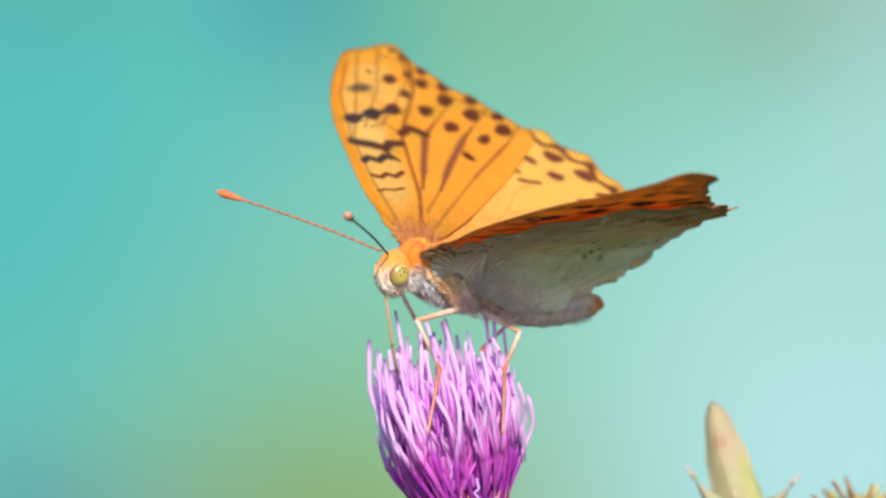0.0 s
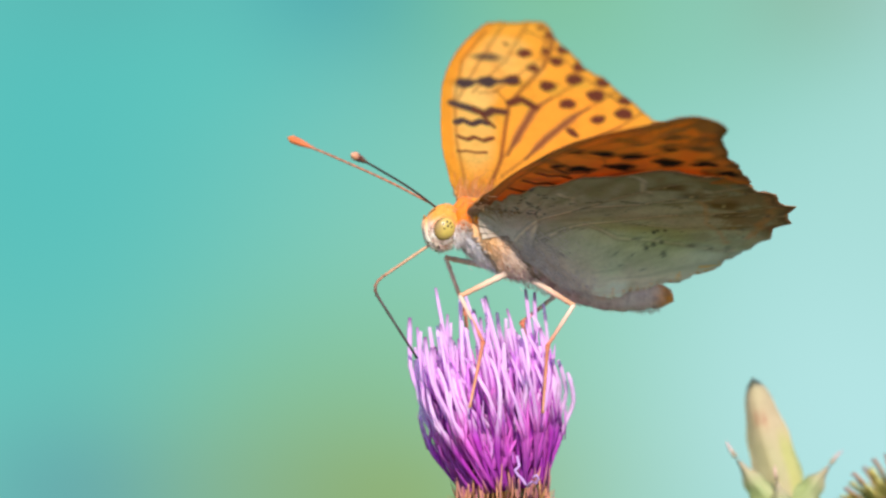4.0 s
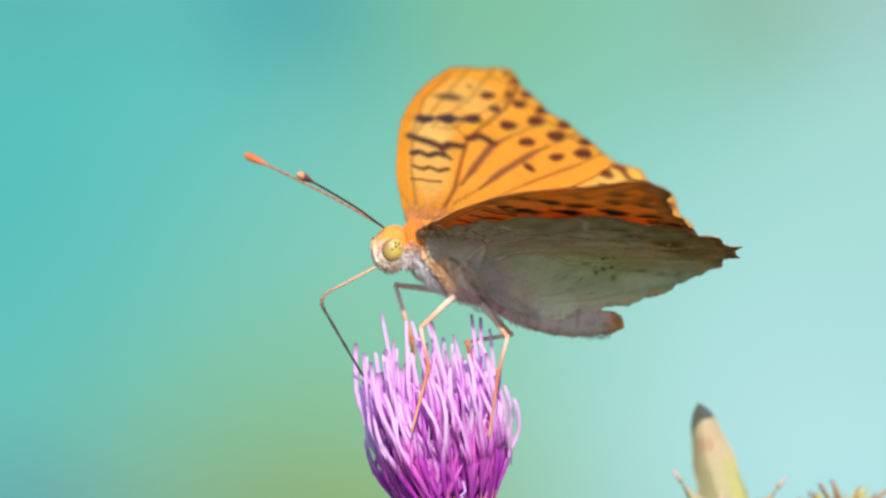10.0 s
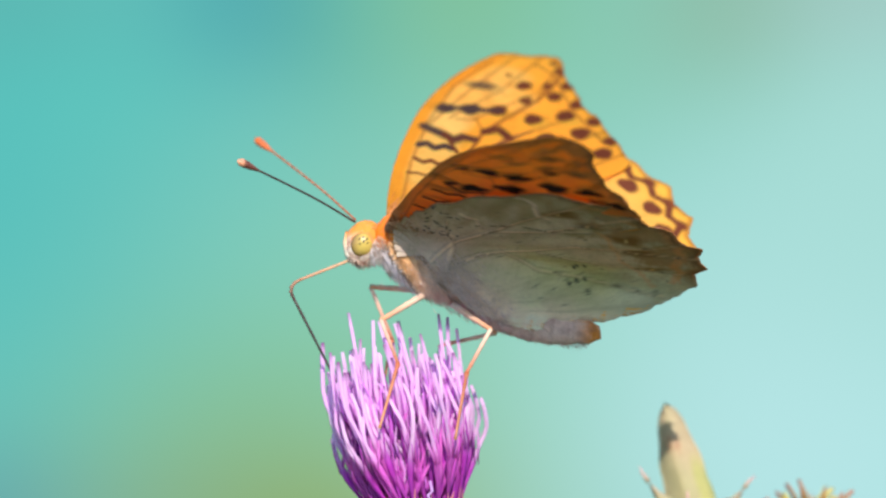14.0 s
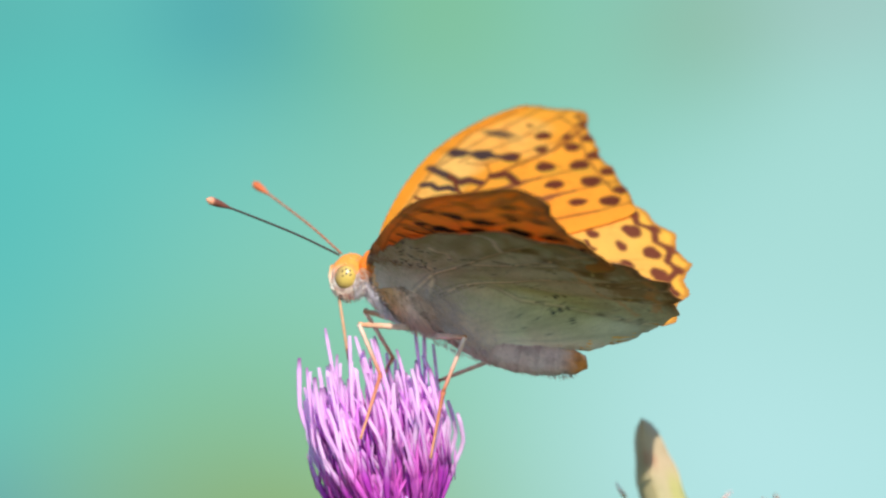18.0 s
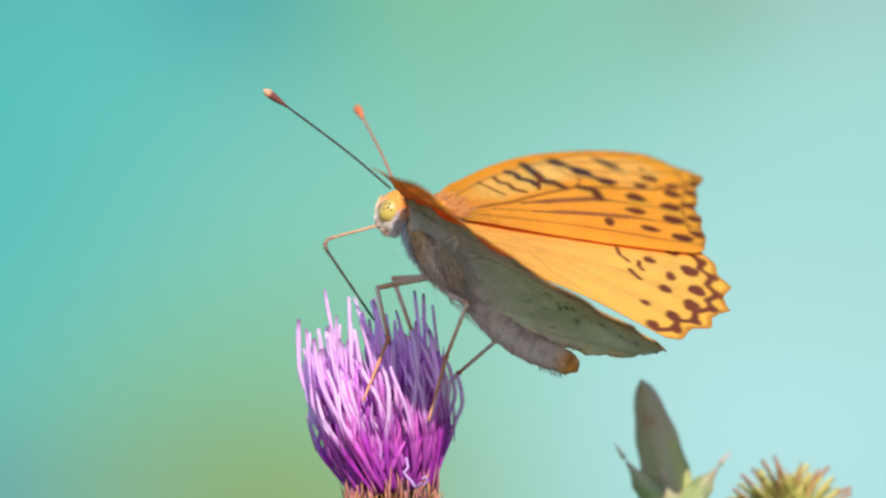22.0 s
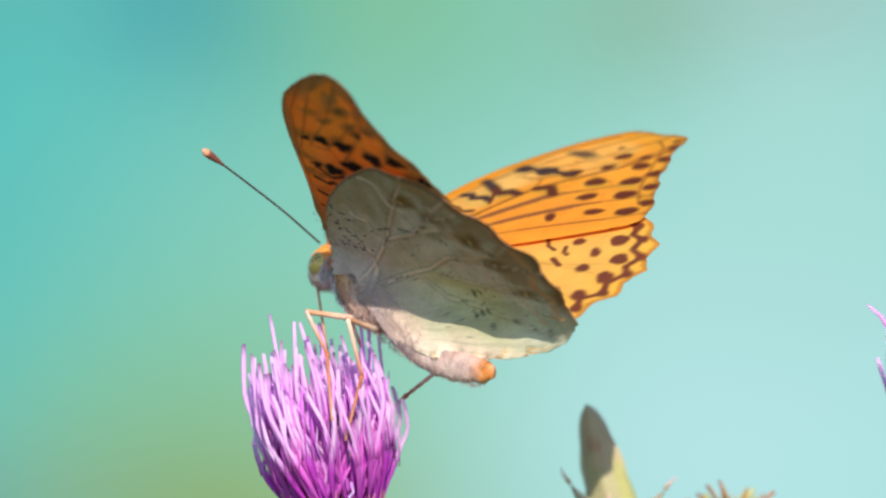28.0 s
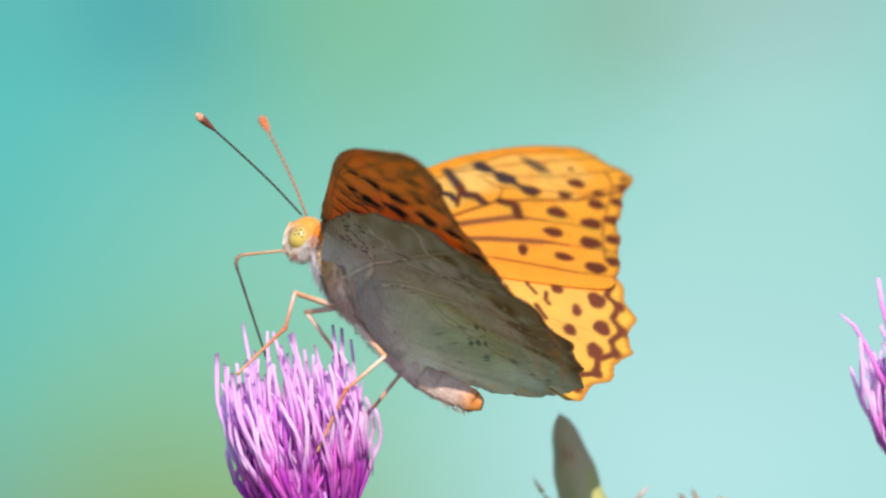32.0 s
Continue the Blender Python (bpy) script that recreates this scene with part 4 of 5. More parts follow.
butterfly = tagged(new("butterfly"), "orange black-spotted fritillary butterfly with grey-green underwings feeding on a thistle", "butterfly")
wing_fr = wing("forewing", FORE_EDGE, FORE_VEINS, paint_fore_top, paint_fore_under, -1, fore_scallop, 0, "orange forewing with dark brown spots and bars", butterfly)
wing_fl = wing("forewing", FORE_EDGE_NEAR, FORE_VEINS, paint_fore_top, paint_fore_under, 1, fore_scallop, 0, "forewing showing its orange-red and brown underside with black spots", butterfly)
wing_hr = wing("hindwing", HIND_EDGE_TUCKED, HIND_VEINS, paint_hind_top, paint_hind_under, -1, hind_scallop, None, "yellow-orange hindwing with dark spots and a scalloped edge", butterfly)
wing_hl = wing("hindwing", HIND_EDGE, HIND_VEINS, paint_hind_top, paint_hind_under, 1, hind_scallop, (60, 0.0, 3.2), "hindwing showing its grey-green veined underside", butterfly)

# head, thorax, abdomen (x forward, y to the butterfly's left)
FUR_TOP, CREAM = lin(236, 150, 66), lin(238, 226, 210)

THORAX_AT, THORAX_SIZE = (-2.2, 0, -1.9), (6.2, 2.9, 2.9)
THORAX_TURN = Euler((0, radians(-13), 0)).to_matrix()


def thorax_colour(d):
    """Slanting plates: rusty belly, lilac-white plate, tawny hair, a dark speckled hinge line, orange back."""
    p = Vector(THORAX_AT) + THORAX_TURN @ Vector((d.x * 6.2, d.y * 2.9, d.z * 2.9))
    q = p.z - 0.8 * p.x + 0.5 * noise.noise(p * 0.9) + 0.5 * noise.noise(p * 3.0)
    tawny = mixc(lin(240, 186, 132), lin(238, 204, 184), (-p.x - 0.3) / 2.6)
    if q < -4.7:
        c = mixc(lin(206, 140, 116), lin(216, 206, 214), (q + 5.1) / 0.4)
    elif q < -3.2:
        c = lin(238, 230, 236)
    elif q < -2.8:
        c = lin(126, 112, 108)
    elif q < 0.3:
        c = tawny
    else:
        c = mixc(lin(176, 146, 128), lin(224, 188, 164), (q - 0.6) / 0.6)
    return mixc(c, FUR_TOP, (p.z + 0.4) / 1.2)


def head_colour(d):
    return mixc(mixc(CREAM, lin(198, 138, 112), noise.noise(d * 4) + 0.45), FUR_TOP, d.z * 2.0 + 0.2 + 0.5 * noise.noise(d * 3))


v, f, c = blob(Vector(THORAX_AT) * MM, Vector(THORAX_SIZE) * MM, thorax_colour, lump=0.05, seg=64, rings=64, turn=THORAX_TURN)
thorax = part("thorax", build("thorax", v, f, c), BODY, butterfly, "furry orange and grey thorax")
v, f, c = blob((-0.6 * MM, 0, 0.4 * MM), (4.2 * MM, 1.9 * MM, 1.7 * MM), lambda d: mixc(lin(240, 140, 44), lin(196, 160, 110), -d.x * 0.8 + 0.5 * noise.noise(d * 4)), lump=0.08)
part("back_hump", build("back_hump", v, f, c), BODY, thorax, "orange and olive furred back")
for s in (1, -1):
    v, f, c = blob((3.0 * MM, s * 0.9 * MM, 0.3 * MM), (1.15 * MM, 1.1 * MM, 1.9 * MM), lambda d: mixc(lin(242, 132, 36), lin(228, 120, 50), d.z), lump=0.12)
    part("collar", build("collar", v, f, c), BODY, thorax, "bright orange furred collar")
    v, f, c = blob((1.3 * MM, s * 1.7 * MM, 1.0 * MM), (1.6 * MM, 0.8 * MM, 1.2 * MM), lambda d: mixc(lin(246, 156, 50), lin(240, 186, 80), -d.x), lump=0.12)
    part("shoulder", build("shoulder", v, f, c), BODY, thorax, "orange furred shoulder plate over the wing root")
v, f, c = blob((5.0 * MM, 0, -1.5 * MM), (2.1 * MM, 1.85 * MM, 2.6 * MM), head_colour, lump=0.05)
head = part("head", build("head", v, f, c), BODY, butterfly, "orange and white scaled head")


def eye_colour(d):
    c = mixc(lin(210, 180, 92), lin(164, 128, 78), (d.x - 0.1) * 1.3)
    c = mixc(c, lin(132, 100, 62), -d.z * 0.9 - 0.25)
    for sx, sz, r in ((-0.26, 0.6, 0.1), (0.06, 0.68, 0.1), (-0.06, 0.36, 0.1), (0.18, 0.1, 0.09), (0.34, 0.46, 0.08), (-0.44, 0.34, 0.08)):
        if abs(d.y) > 0.3 and math.hypot(d.x - sx, d.z - sz) < r:
            c = lin(60, 46, 34)
    return mixc(c, lin(96, 70, 48), (0.5 - abs(d.y)) * 3)


for s in (1, -1):
    v, f, c = blob((5.15 * MM, s * 1.25 * MM, -1.45 * MM), (1.24 * MM, 0.98 * MM, 1.4 * MM), eye_colour, seg=56, rings=48)
    part("eye", build("eye", v, f, c), EYE_SKIN, head, "amber-yellow compound eye with dark specks")
    v, f, c = blob((5.0 * MM, s * 1.2 * MM, -1.5 * MM), (1.26 * MM, 0.66 * MM, 1.72 * MM), lambda d: mixc(mixc(lin(214, 178, 156), lin(120, 84, 70), noise.noise(d * 5) * 1.8 + 0.1), lin(232, 146, 76), d.z * 2 - 0.4), lump=0.16)
    part("eye_rim", build("eye_rim", v, f, c), BODY, head, "white and orange scales round the eye")
    v, f, c = tube([Vector(p) * MM for p in ((5.4, s * 0.5, -3.4), (6.3, s * 0.55, -3.0), (6.9, s * 0.5, -1.9), (7.2, s * 0.45, -0.8))], [0.4 * MM, 0.45 * MM, 0.34 * MM, 0.1 * MM], 8, [CREAM, CREAM, mixc(CREAM, FUR_TOP, 0.5), FUR_TOP])
    part("palp", build("palp", v, f, c), BODY, head, "white-haired palp")

pts, rad, col = [], [], []
for i in range(97):
    t = i / 96
    x = -5.0 - 18.4 * t
    z = -3.0 - 1.75 * math.sin(t * math.pi) ** 1.2 - 0.35 * t
    ring = (t * 8.5) % 1
    pts.append(Vector((x, 0, z)) * MM)
    r = (1.75 + 0.12 * math.sin(t * math.pi) - 0.5 * t * t) * (1 + 0.05 * ring ** 2 - 0.03)
    rad.append((r * (1 if t < 0.9 else 1 - (t - 0.9) * 4.5)) * MM)
    c = mixc(lin(220, 186, 172), lin(170, 130, 120), 0.7 * ring ** 3 * (1 if t < 0.8 else 0.3))
    col.append(mixc(c, lin(224, 138, 62), (t - 0.82) * 9))
v, f, c = tube(pts, rad, 28, col, 1.0)
for i, p in enumerate(v):
    k = noise.noise(p * 700) + 0.6 * noise.noise(p * 1900)
    v[i] = Vector((p.x, p.y * 0.74, p.z)) + Vector((0, 0.10, 0.16)) * (k * MM)
    if p.x < -19.5 * MM:
        c[i] = mixc(c[i], lin(206, 168, 150), (-4.7 - p.z / MM + 0.5 * k) / 0.5)
    if p.x < -22.2 * MM:
        v[i] += Vector((0.5 * (p.z / MM + 4.9), 0, 0)) * MM * 0.6
    c[i] = mixc(c[i], lin(140, 108, 102), max(0, k) * 0.8) if k > 0 else mixc(c[i], lin(224, 198, 184), -k * 0.8)
abdomen = part("abdomen", build("abdomen", v, f, c), BODY, butterfly, "pinkish grey abdomen with ragged plates and an orange tip")

rng = random.Random(5)


def fur(name, count, centre, radii, sector, length, tone, parent, label, thin=0.03, turn=Matrix.Identity(3)):
    """Fine tapered hairs lying back over an ellipsoid; tone(unit normal) is the colour of the skin beneath."""
    hairs = []
    while len(hairs) < count:
        d = Vector((rng.gauss(0, 1), rng.gauss(0, 1), rng.gauss(0, 1))).normalized()
        if not sector(d):
            continue
        p = Vector(centre) + turn @ Vector([d[i] * radii[i] * 0.99 for i in range(3)])
        e = p + (d * 0.32 + Vector((-0.8, 0, -0.55)) + Vector((rng.gauss(0, 0.2), rng.gauss(0, 0.2), rng.gauss(0, 0.2)))).normalized() * length * rng.uniform(0.5, 1.2)
        col = mixc(tone(d), rng.choice((lin(246, 232, 214), lin(150, 120, 96))), rng.random() * 0.45)
        hairs.append(tube([p * MM, (p * 0.5 + e * 0.5 + d * 0.08) * MM, e * MM], [thin * MM, thin * 0.8 * MM, thin * 0.25 * MM], 3, [col] * 3))
    v, f, c = join(hairs)
    tagged(part(name, build(name, v, f, c), BODY, parent, label), kind="stuff")


fur("fur", 4200, THORAX_AT, THORAX_SIZE, lambda d: d.x < 0.95, 1.1, thorax_colour, thorax, "combed orange and grey hair", turn=THORAX_TURN)
fur("fur", 900, (-0.6, 0, 0.4), (4.2, 1.9, 1.7), lambda d: d.z > -0.2, 0.9, lambda d: mixc(lin(244, 146, 50), lin(200, 164, 110), -d.x * 0.8), thorax, "orange back hair")
for s in (1, -1):
    fur("fur", 420, (3.0, s * 0.9, 0.3), (1.15, 1.1, 1.9), lambda d: True, 0.7, lambda d: lin(244, 136, 40), thorax, "orange collar hair")
    fur("fur", 300, (1.3, s * 1.7, 1.0), (1.6, 0.8, 1.2), lambda d: True, 0.7, lambda d: lin(246, 160, 54), thorax, "orange shoulder hair")
fur("fur", 900, (-13, 0, -4.6), (9.3, 1.35, 1.8), lambda d: abs(d.x) < 0.95 and d.z < 0.5, 0.6, lambda d: lin(214, 194, 178), abdomen, "short pale belly hair")
for s in (1, -1):
    fur("fur", 420, (3.5, s * 1.75, -1.3), (0.55, 0.6, 1.5), lambda d: True, 0.9, lambda d: mixc(lin(240, 226, 222), lin(246, 190, 140), d.z), head, "white and cream tuft behind the eye")
fur("fur", 900, (5.0, 0, -1.5), (2.1, 1.85, 2.6), lambda d: abs(d.y) < 0.72, 0.55, head_colour, head, "orange and white head scales")


def wing_hair(wing_ob, mirror, label):
    """Pinkish grey hair on the root and along the inner margin of a hindwing's underside."""
    hairs = []
    for k in range(1000):
        if k < 550:
            v0 = -2.0 - 9.0 * rng.random() ** 1.4
            u0 = np.interp(v0, (-15, -12, -8, -2), (-5.8, -5.8, -5.2, -2.0)) + abs(rng.gauss(0, 1.2))
        else:
            v0, u0 = rng.gauss(-3.5, 2.2), rng.gauss(-1.2, 1.4)
        ln = rng.uniform(0.5, 1.5) * (1 if v0 > -8 else 0.6)
        du, dv = -rng.uniform(0.1, 0.5) * ln, -rng.uniform(0.5, 0.95) * ln
        pts = []
        for f in (0, 0.5, 1):
            uu, ww = bend_inner(np.array(u0 + du * f), np.array(v0 + dv * f), np.array(-0.06 - 0.22 * math.sin(f * 1.8)), (60, 0.0, 3.2))
            pts.append(Vector((v0 + dv * f, mirror * float(uu), float(ww))) * MM)
        tone = mixc(lin(220, 198, 190), rng.choice((lin(190, 168, 160), lin(238, 218, 208))), rng.random() * 0.7)
        hairs.append(tube(pts, [0.022 * MM, 0.02 * MM, 0.006 * MM], 3, [tone] * 3))
    v, f, c = join(hairs)
    tagged(part("fringe", build("fringe", v, f, c), BODY, wing_ob, label), kind="stuff")


wing_hair(wing_hl, 1, "pinkish grey hair on the inner margin")


def root_hair(wing_ob, mirror, label):
    """Tawny hair over the root of a forewing, on both sides."""
    hairs = []
    for k in range(900):
        u0, v0 = abs(rng.gauss(0, 2.2)) - 0.6, rng.uniform(-2.6, 1.9)
        side, ln = rng.choice((1, -1)), rng.uniform(0.8, 2.2)
        way = Vector((-rng.uniform(0.0, 0.7), mirror * rng.uniform(0.3, 1.0), side * rng.uniform(0.05, 0.35))).normalized() * ln
        p = Vector((v0, mirror * u0, side * 0.1 + 0.1))
        tone = mixc(lin(232, 140, 60) if side > 0 else lin(158, 112, 80), lin(206, 170, 130), rng.random() * 0.6)
        hairs.append(tube([p * MM, (p + way * 0.5 + Vector((0, 0, side * 0.15))) * MM, (p + way) * MM], [0.035 * MM, 0.03 * MM, 0.008 * MM], 3, [tone] * 3))
    v, f, c = join(hairs)
    tagged(part("root_hair", build("root_hair", v, f, c), BODY, wing_ob, label), kind="stuff")


root_hair(wing_fl, 1, "tawny hair over the wing root")
root_hair(wing_fr, -1, "tawny hair over the wing root")


# antennae: built along +x from the base
def antenna(parent, shaft, club, tip, label, club_label):
    """A thin ringed shaft that swells into a long club, with a bright end."""
    pts = [Vector(p) * MM for p in curve_through([(0, 0, 0), (6, 0, 0.25), (13, 0, 0.2), (20.0, 0, 0)], 72)]
    rad, col = [], []
    for i in range(72):
        x = i / 71 * 20.0
        r = 0.125 + (0.34 * math.sin(min((x - 16.4) / 3.6, 1) * math.pi * 0.66) ** 1.3 if x > 16.4 else 0)
        rad.append((r + (0.012 if i % 2 else -0.012) * (x < 17)) * MM)
        c = mixc(shaft, tuple(k * 0.6 for k in shaft), 0.8 if i % 4 < 2 else 0.0)
        col.append(mixc(mixc(c, club, (x - 16.2) / 1.2), tip, (x - 19.1) / 0.4))
    rad[-1], rad[-2] = 0.13 * MM, 0.27 * MM
    v, f, c = tube(pts[:60], rad[:60], 8, col[:60])
    ob = part("antenna", build("antenna", v, f, c), LEG, parent, label)
    v, f, c = tube(pts[59:], rad[59:], 10, col[59:])
    part("club", build("club", v, f, c), LEG, ob, club_label)
    return ob


# Right antenna coloured as sunlit, left as unlit; rust and dark are real tones
antenna_l = antenna(butterfly, lin(84, 66, 60), lin(128, 74, 60), lin(236, 160, 124), "dark ringed antenna, painted in its unlit tone", "brown club with a pale orange end")
antenna_r = antenna(butterfly, lin(200, 118, 84), lin(214, 112, 66), lin(250, 132, 56), "rust-coloured ringed antenna, painted in its sunlit tone", "bright orange club")



def leg_piece(name, length, r0, r1, tone0, tone1, label, joint=1.25, bow=0.0):
    """One leg segment along +x from its joint."""
    pts, rad, col = [], [], []
    for i in range(12):
        f = i / 11
        pts.append(Vector((length * f, 0, bow * math.sin(f * math.pi))) * MM)
        r = r0 + (r1 - r0) * f
        if f < 0.06 or f > 0.94:
            r *= joint * 0.9
        rad.append(r * (1 + 0.12 * math.sin(f * 40)) * MM)
        col.append(mixc(tone0, tone1, f))
    v, f, c = tube(pts, rad, 8, col)
    return part(name, build(name, v, f, c), LEG, butterfly, label)


TAN, RUST, PALE_LEG = lin(226, 160, 118), lin(196, 112, 82), lin(240, 208, 186)
FEMUR, SHIN, FOOT = 6.3, 6.4, 7.4
legs = []
for side in (1, -1):
    for kind in ("mid", "hind"):
        legs.append((side, kind, leg_piece("thigh", FEMUR, 0.38, 0.27, PALE_LEG, TAN, "cream and tan thigh"), leg_piece("shin", SHIN, 0.25, 0.2, PALE_LEG, RUST, "pale tan shin, rusty below"),
                     leg_piece("foot", FOOT, 0.22, 0.13, RUST, TAN, "rust-coloured jointed foot", 1.6)))
SIP_BASE, SIP_TIP, ELBOW = 8.2, 14.0, 1.7
tongue = [leg_piece("proboscis_base", SIP_BASE - ELBOW, 0.17, 0.17, lin(226, 178, 138), lin(206, 150, 116), "pale tan base of the feeding tube", 1.1)]
for k in range(5):
    tongue.append(leg_piece("proboscis_bend", 0.9, 0.165, 0.165, mixc(lin(190, 136, 106), lin(92, 76, 70), k / 4), mixc(lin(190, 136, 106), lin(92, 76, 70), (k + 1) / 4), "curved middle of the feeding tube", 1.1))
tongue.append(leg_piece("proboscis_tip", SIP_TIP - ELBOW, 0.165, 0.12, lin(84, 72, 68), lin(46, 44, 50), "dark tip of the feeding tube", 1.1))

# Rows: seconds, then the body's place (mm) and turn (yaw, pitch, roll)
BODY_ROWS = [
    (0, -6.01, -1.94, -1.59, 32.96, -3.33, -14.43), (0.5, -6.14, -1.82, -2.17, 30.25, -1.63, -12.87),
    (1, -6.09, -1.78, -2.32, 30.39, -0.61, -12.29), (1.5, -5.61, -1.76, -3.3, 30.8, 3.08, -12.5),
    (2, -5.94, -1.78, -4.13, 29.72, 5.62, -12.61), (2.5, -6.76, -1.75, -4.05, 28.8, 6.95, -12.62),
    (3, -6.02, -1.75, -3.47, 27.44, 4.74, -13.12), (3.5, -5.73, -1.8, -1.12, 22.43, -4.39, -13.2),
    (4, -4.54, -1.76, 0.15, 18.21, -12.21, -13.06), (4.5, -4.62, -1.51, -0.06, 18.08, -11.62, -11.93),
    (6.5, -4.33, -0.14, -0.17, 18.1, -11.37, -11.31), (7, -3.99, 0.16, -0.06, 19.23, -12.37, -11.25),
    (7.5, -3.79, 0.42, -0.22, 19.53, -11.9, -11.32), (8, -3.18, 0.6, -1.29, 19.35, -9.11, -11.26),
    (8.5, -2.99, 0.74, -1.83, 18.23, -7.8, -11.39), (9, -3.16, 0.79, -1.37, 20.35, -8.26, -12.63),
    (9.5, -3.16, 0.81, -0.04, 17.14, -14.37, -11.72), (10, -4.21, 0.8, 0.48, 15.49, -13.4, -11.28),
    (10.5, -4.37, 0.73, 0.29, 15.02, -12.32, -11.24), (11, -4.47, 0.67, -1.25, 15.02, -6.36, -11.47),
    (11.5, -4.7, 0.57, -1.9, 13.66, -1.43, -10.91), (12, -4.59, 0.47, -1.52, 13.93, -4.17, -10.75),
    (12.5, -3.59, 0.35, -1.54, 15.21, -6.09, -10.87), (13, -4.38, 0.27, -1.51, 12.89, -4.4, -11.87),
    (13.5, -4.54, 0.14, -0.53, 8.5, -8.51, -11.42), (14, -3.49, 0, 0.68, 1.18, -16.97, -10.24),
    (14.5, -3.55, -0.1, 0.54, -0.69, -16.44, -9.15), (16.5, -2.44, -0.56, -1.29, -6.26, -14.81, -6.14),
    (17, -2.71, -0.7, -1.43, -7.33, -14.18, -5.88), (17.5, -2.36, -0.84, -1.29, -8.58, -16.03, -6.13),
    (18, -2.56, -0.96, -1.19, -7.82, -15.97, -6.35), (18.5, -2.69, -1.06, -1.05, -6.82, -15.95, -6.15),
    (19, -2.22, -1.12, -1.44, -10.02, -15.77, -5.01), (19.5, -1.85, -1.18, -1.52, -13.81, -16.77, -4.09),
    (20, -0.91, -1.2, -1.07, -15.68, -21.37, -3.02), (20.5, 0.51, -1.16, 0.11, -23.12, -28.35, -1.8),
    (21, 0.85, -1.12, 0.09, -24.84, -29.8, -1.27), (21.5, 1.35, -1.04, -0.05, -24.89, -31.83, -1.17),
    (22, 1.87, -0.89, 0.09, -26.78, -33.25, -0.75), (22.5, 2.05, -0.74, -0.32, -27.53, -33.08, -0.18),
    (23, 1.98, -0.48, -0.23, -26.94, -33.52, -0.08), (23.5, 2.22, -0.25, -0.47, -27.3, -33.23, 0.13),
    (24, 1.8, -0.11, -1.02, -27.62, -30.31, 0.99), (24.5, 1.01, -0.2, -1.33, -29.82, -26.22, 1.86),
    (25, 0.35, -0.42, -1.24, -33.33, -24.41, 2.77), (25.5, -0.13, -0.28, -1.93, -34.68, -20.54, 4.52),
    (27.5, -0.32, 0.54, -1.7, -41.66, -18.93, 7.62), (28, -0.18, 0.62, -2.04, -44.3, -20.44, 7.69),
    (28.5, -1.42, 0.97, -2.57, -44.93, -16.2, 8.38), (29, -1.19, 1.19, -2.07, -46.27, -16.29, 9.04),
    (29.5, -1.03, 1.25, -2.59, -45.82, -18.07, 8.84), (30, -1.77, 1.31, -2.11, -46.36, -15.91, 8.18),
    (30.5, -1.18, 1.44, -0.95, -44.8, -21.18, 7.44), (31, 0.9, 1.58, 0.16, -38.71, -30.03, 6.93),
    (31.5, 1.69, 1.78, 0.5, -32.2, -34.78, 5.21), (32, 0.9, 1.81, 0.62, -22.68, -36.89, 1.58),
]
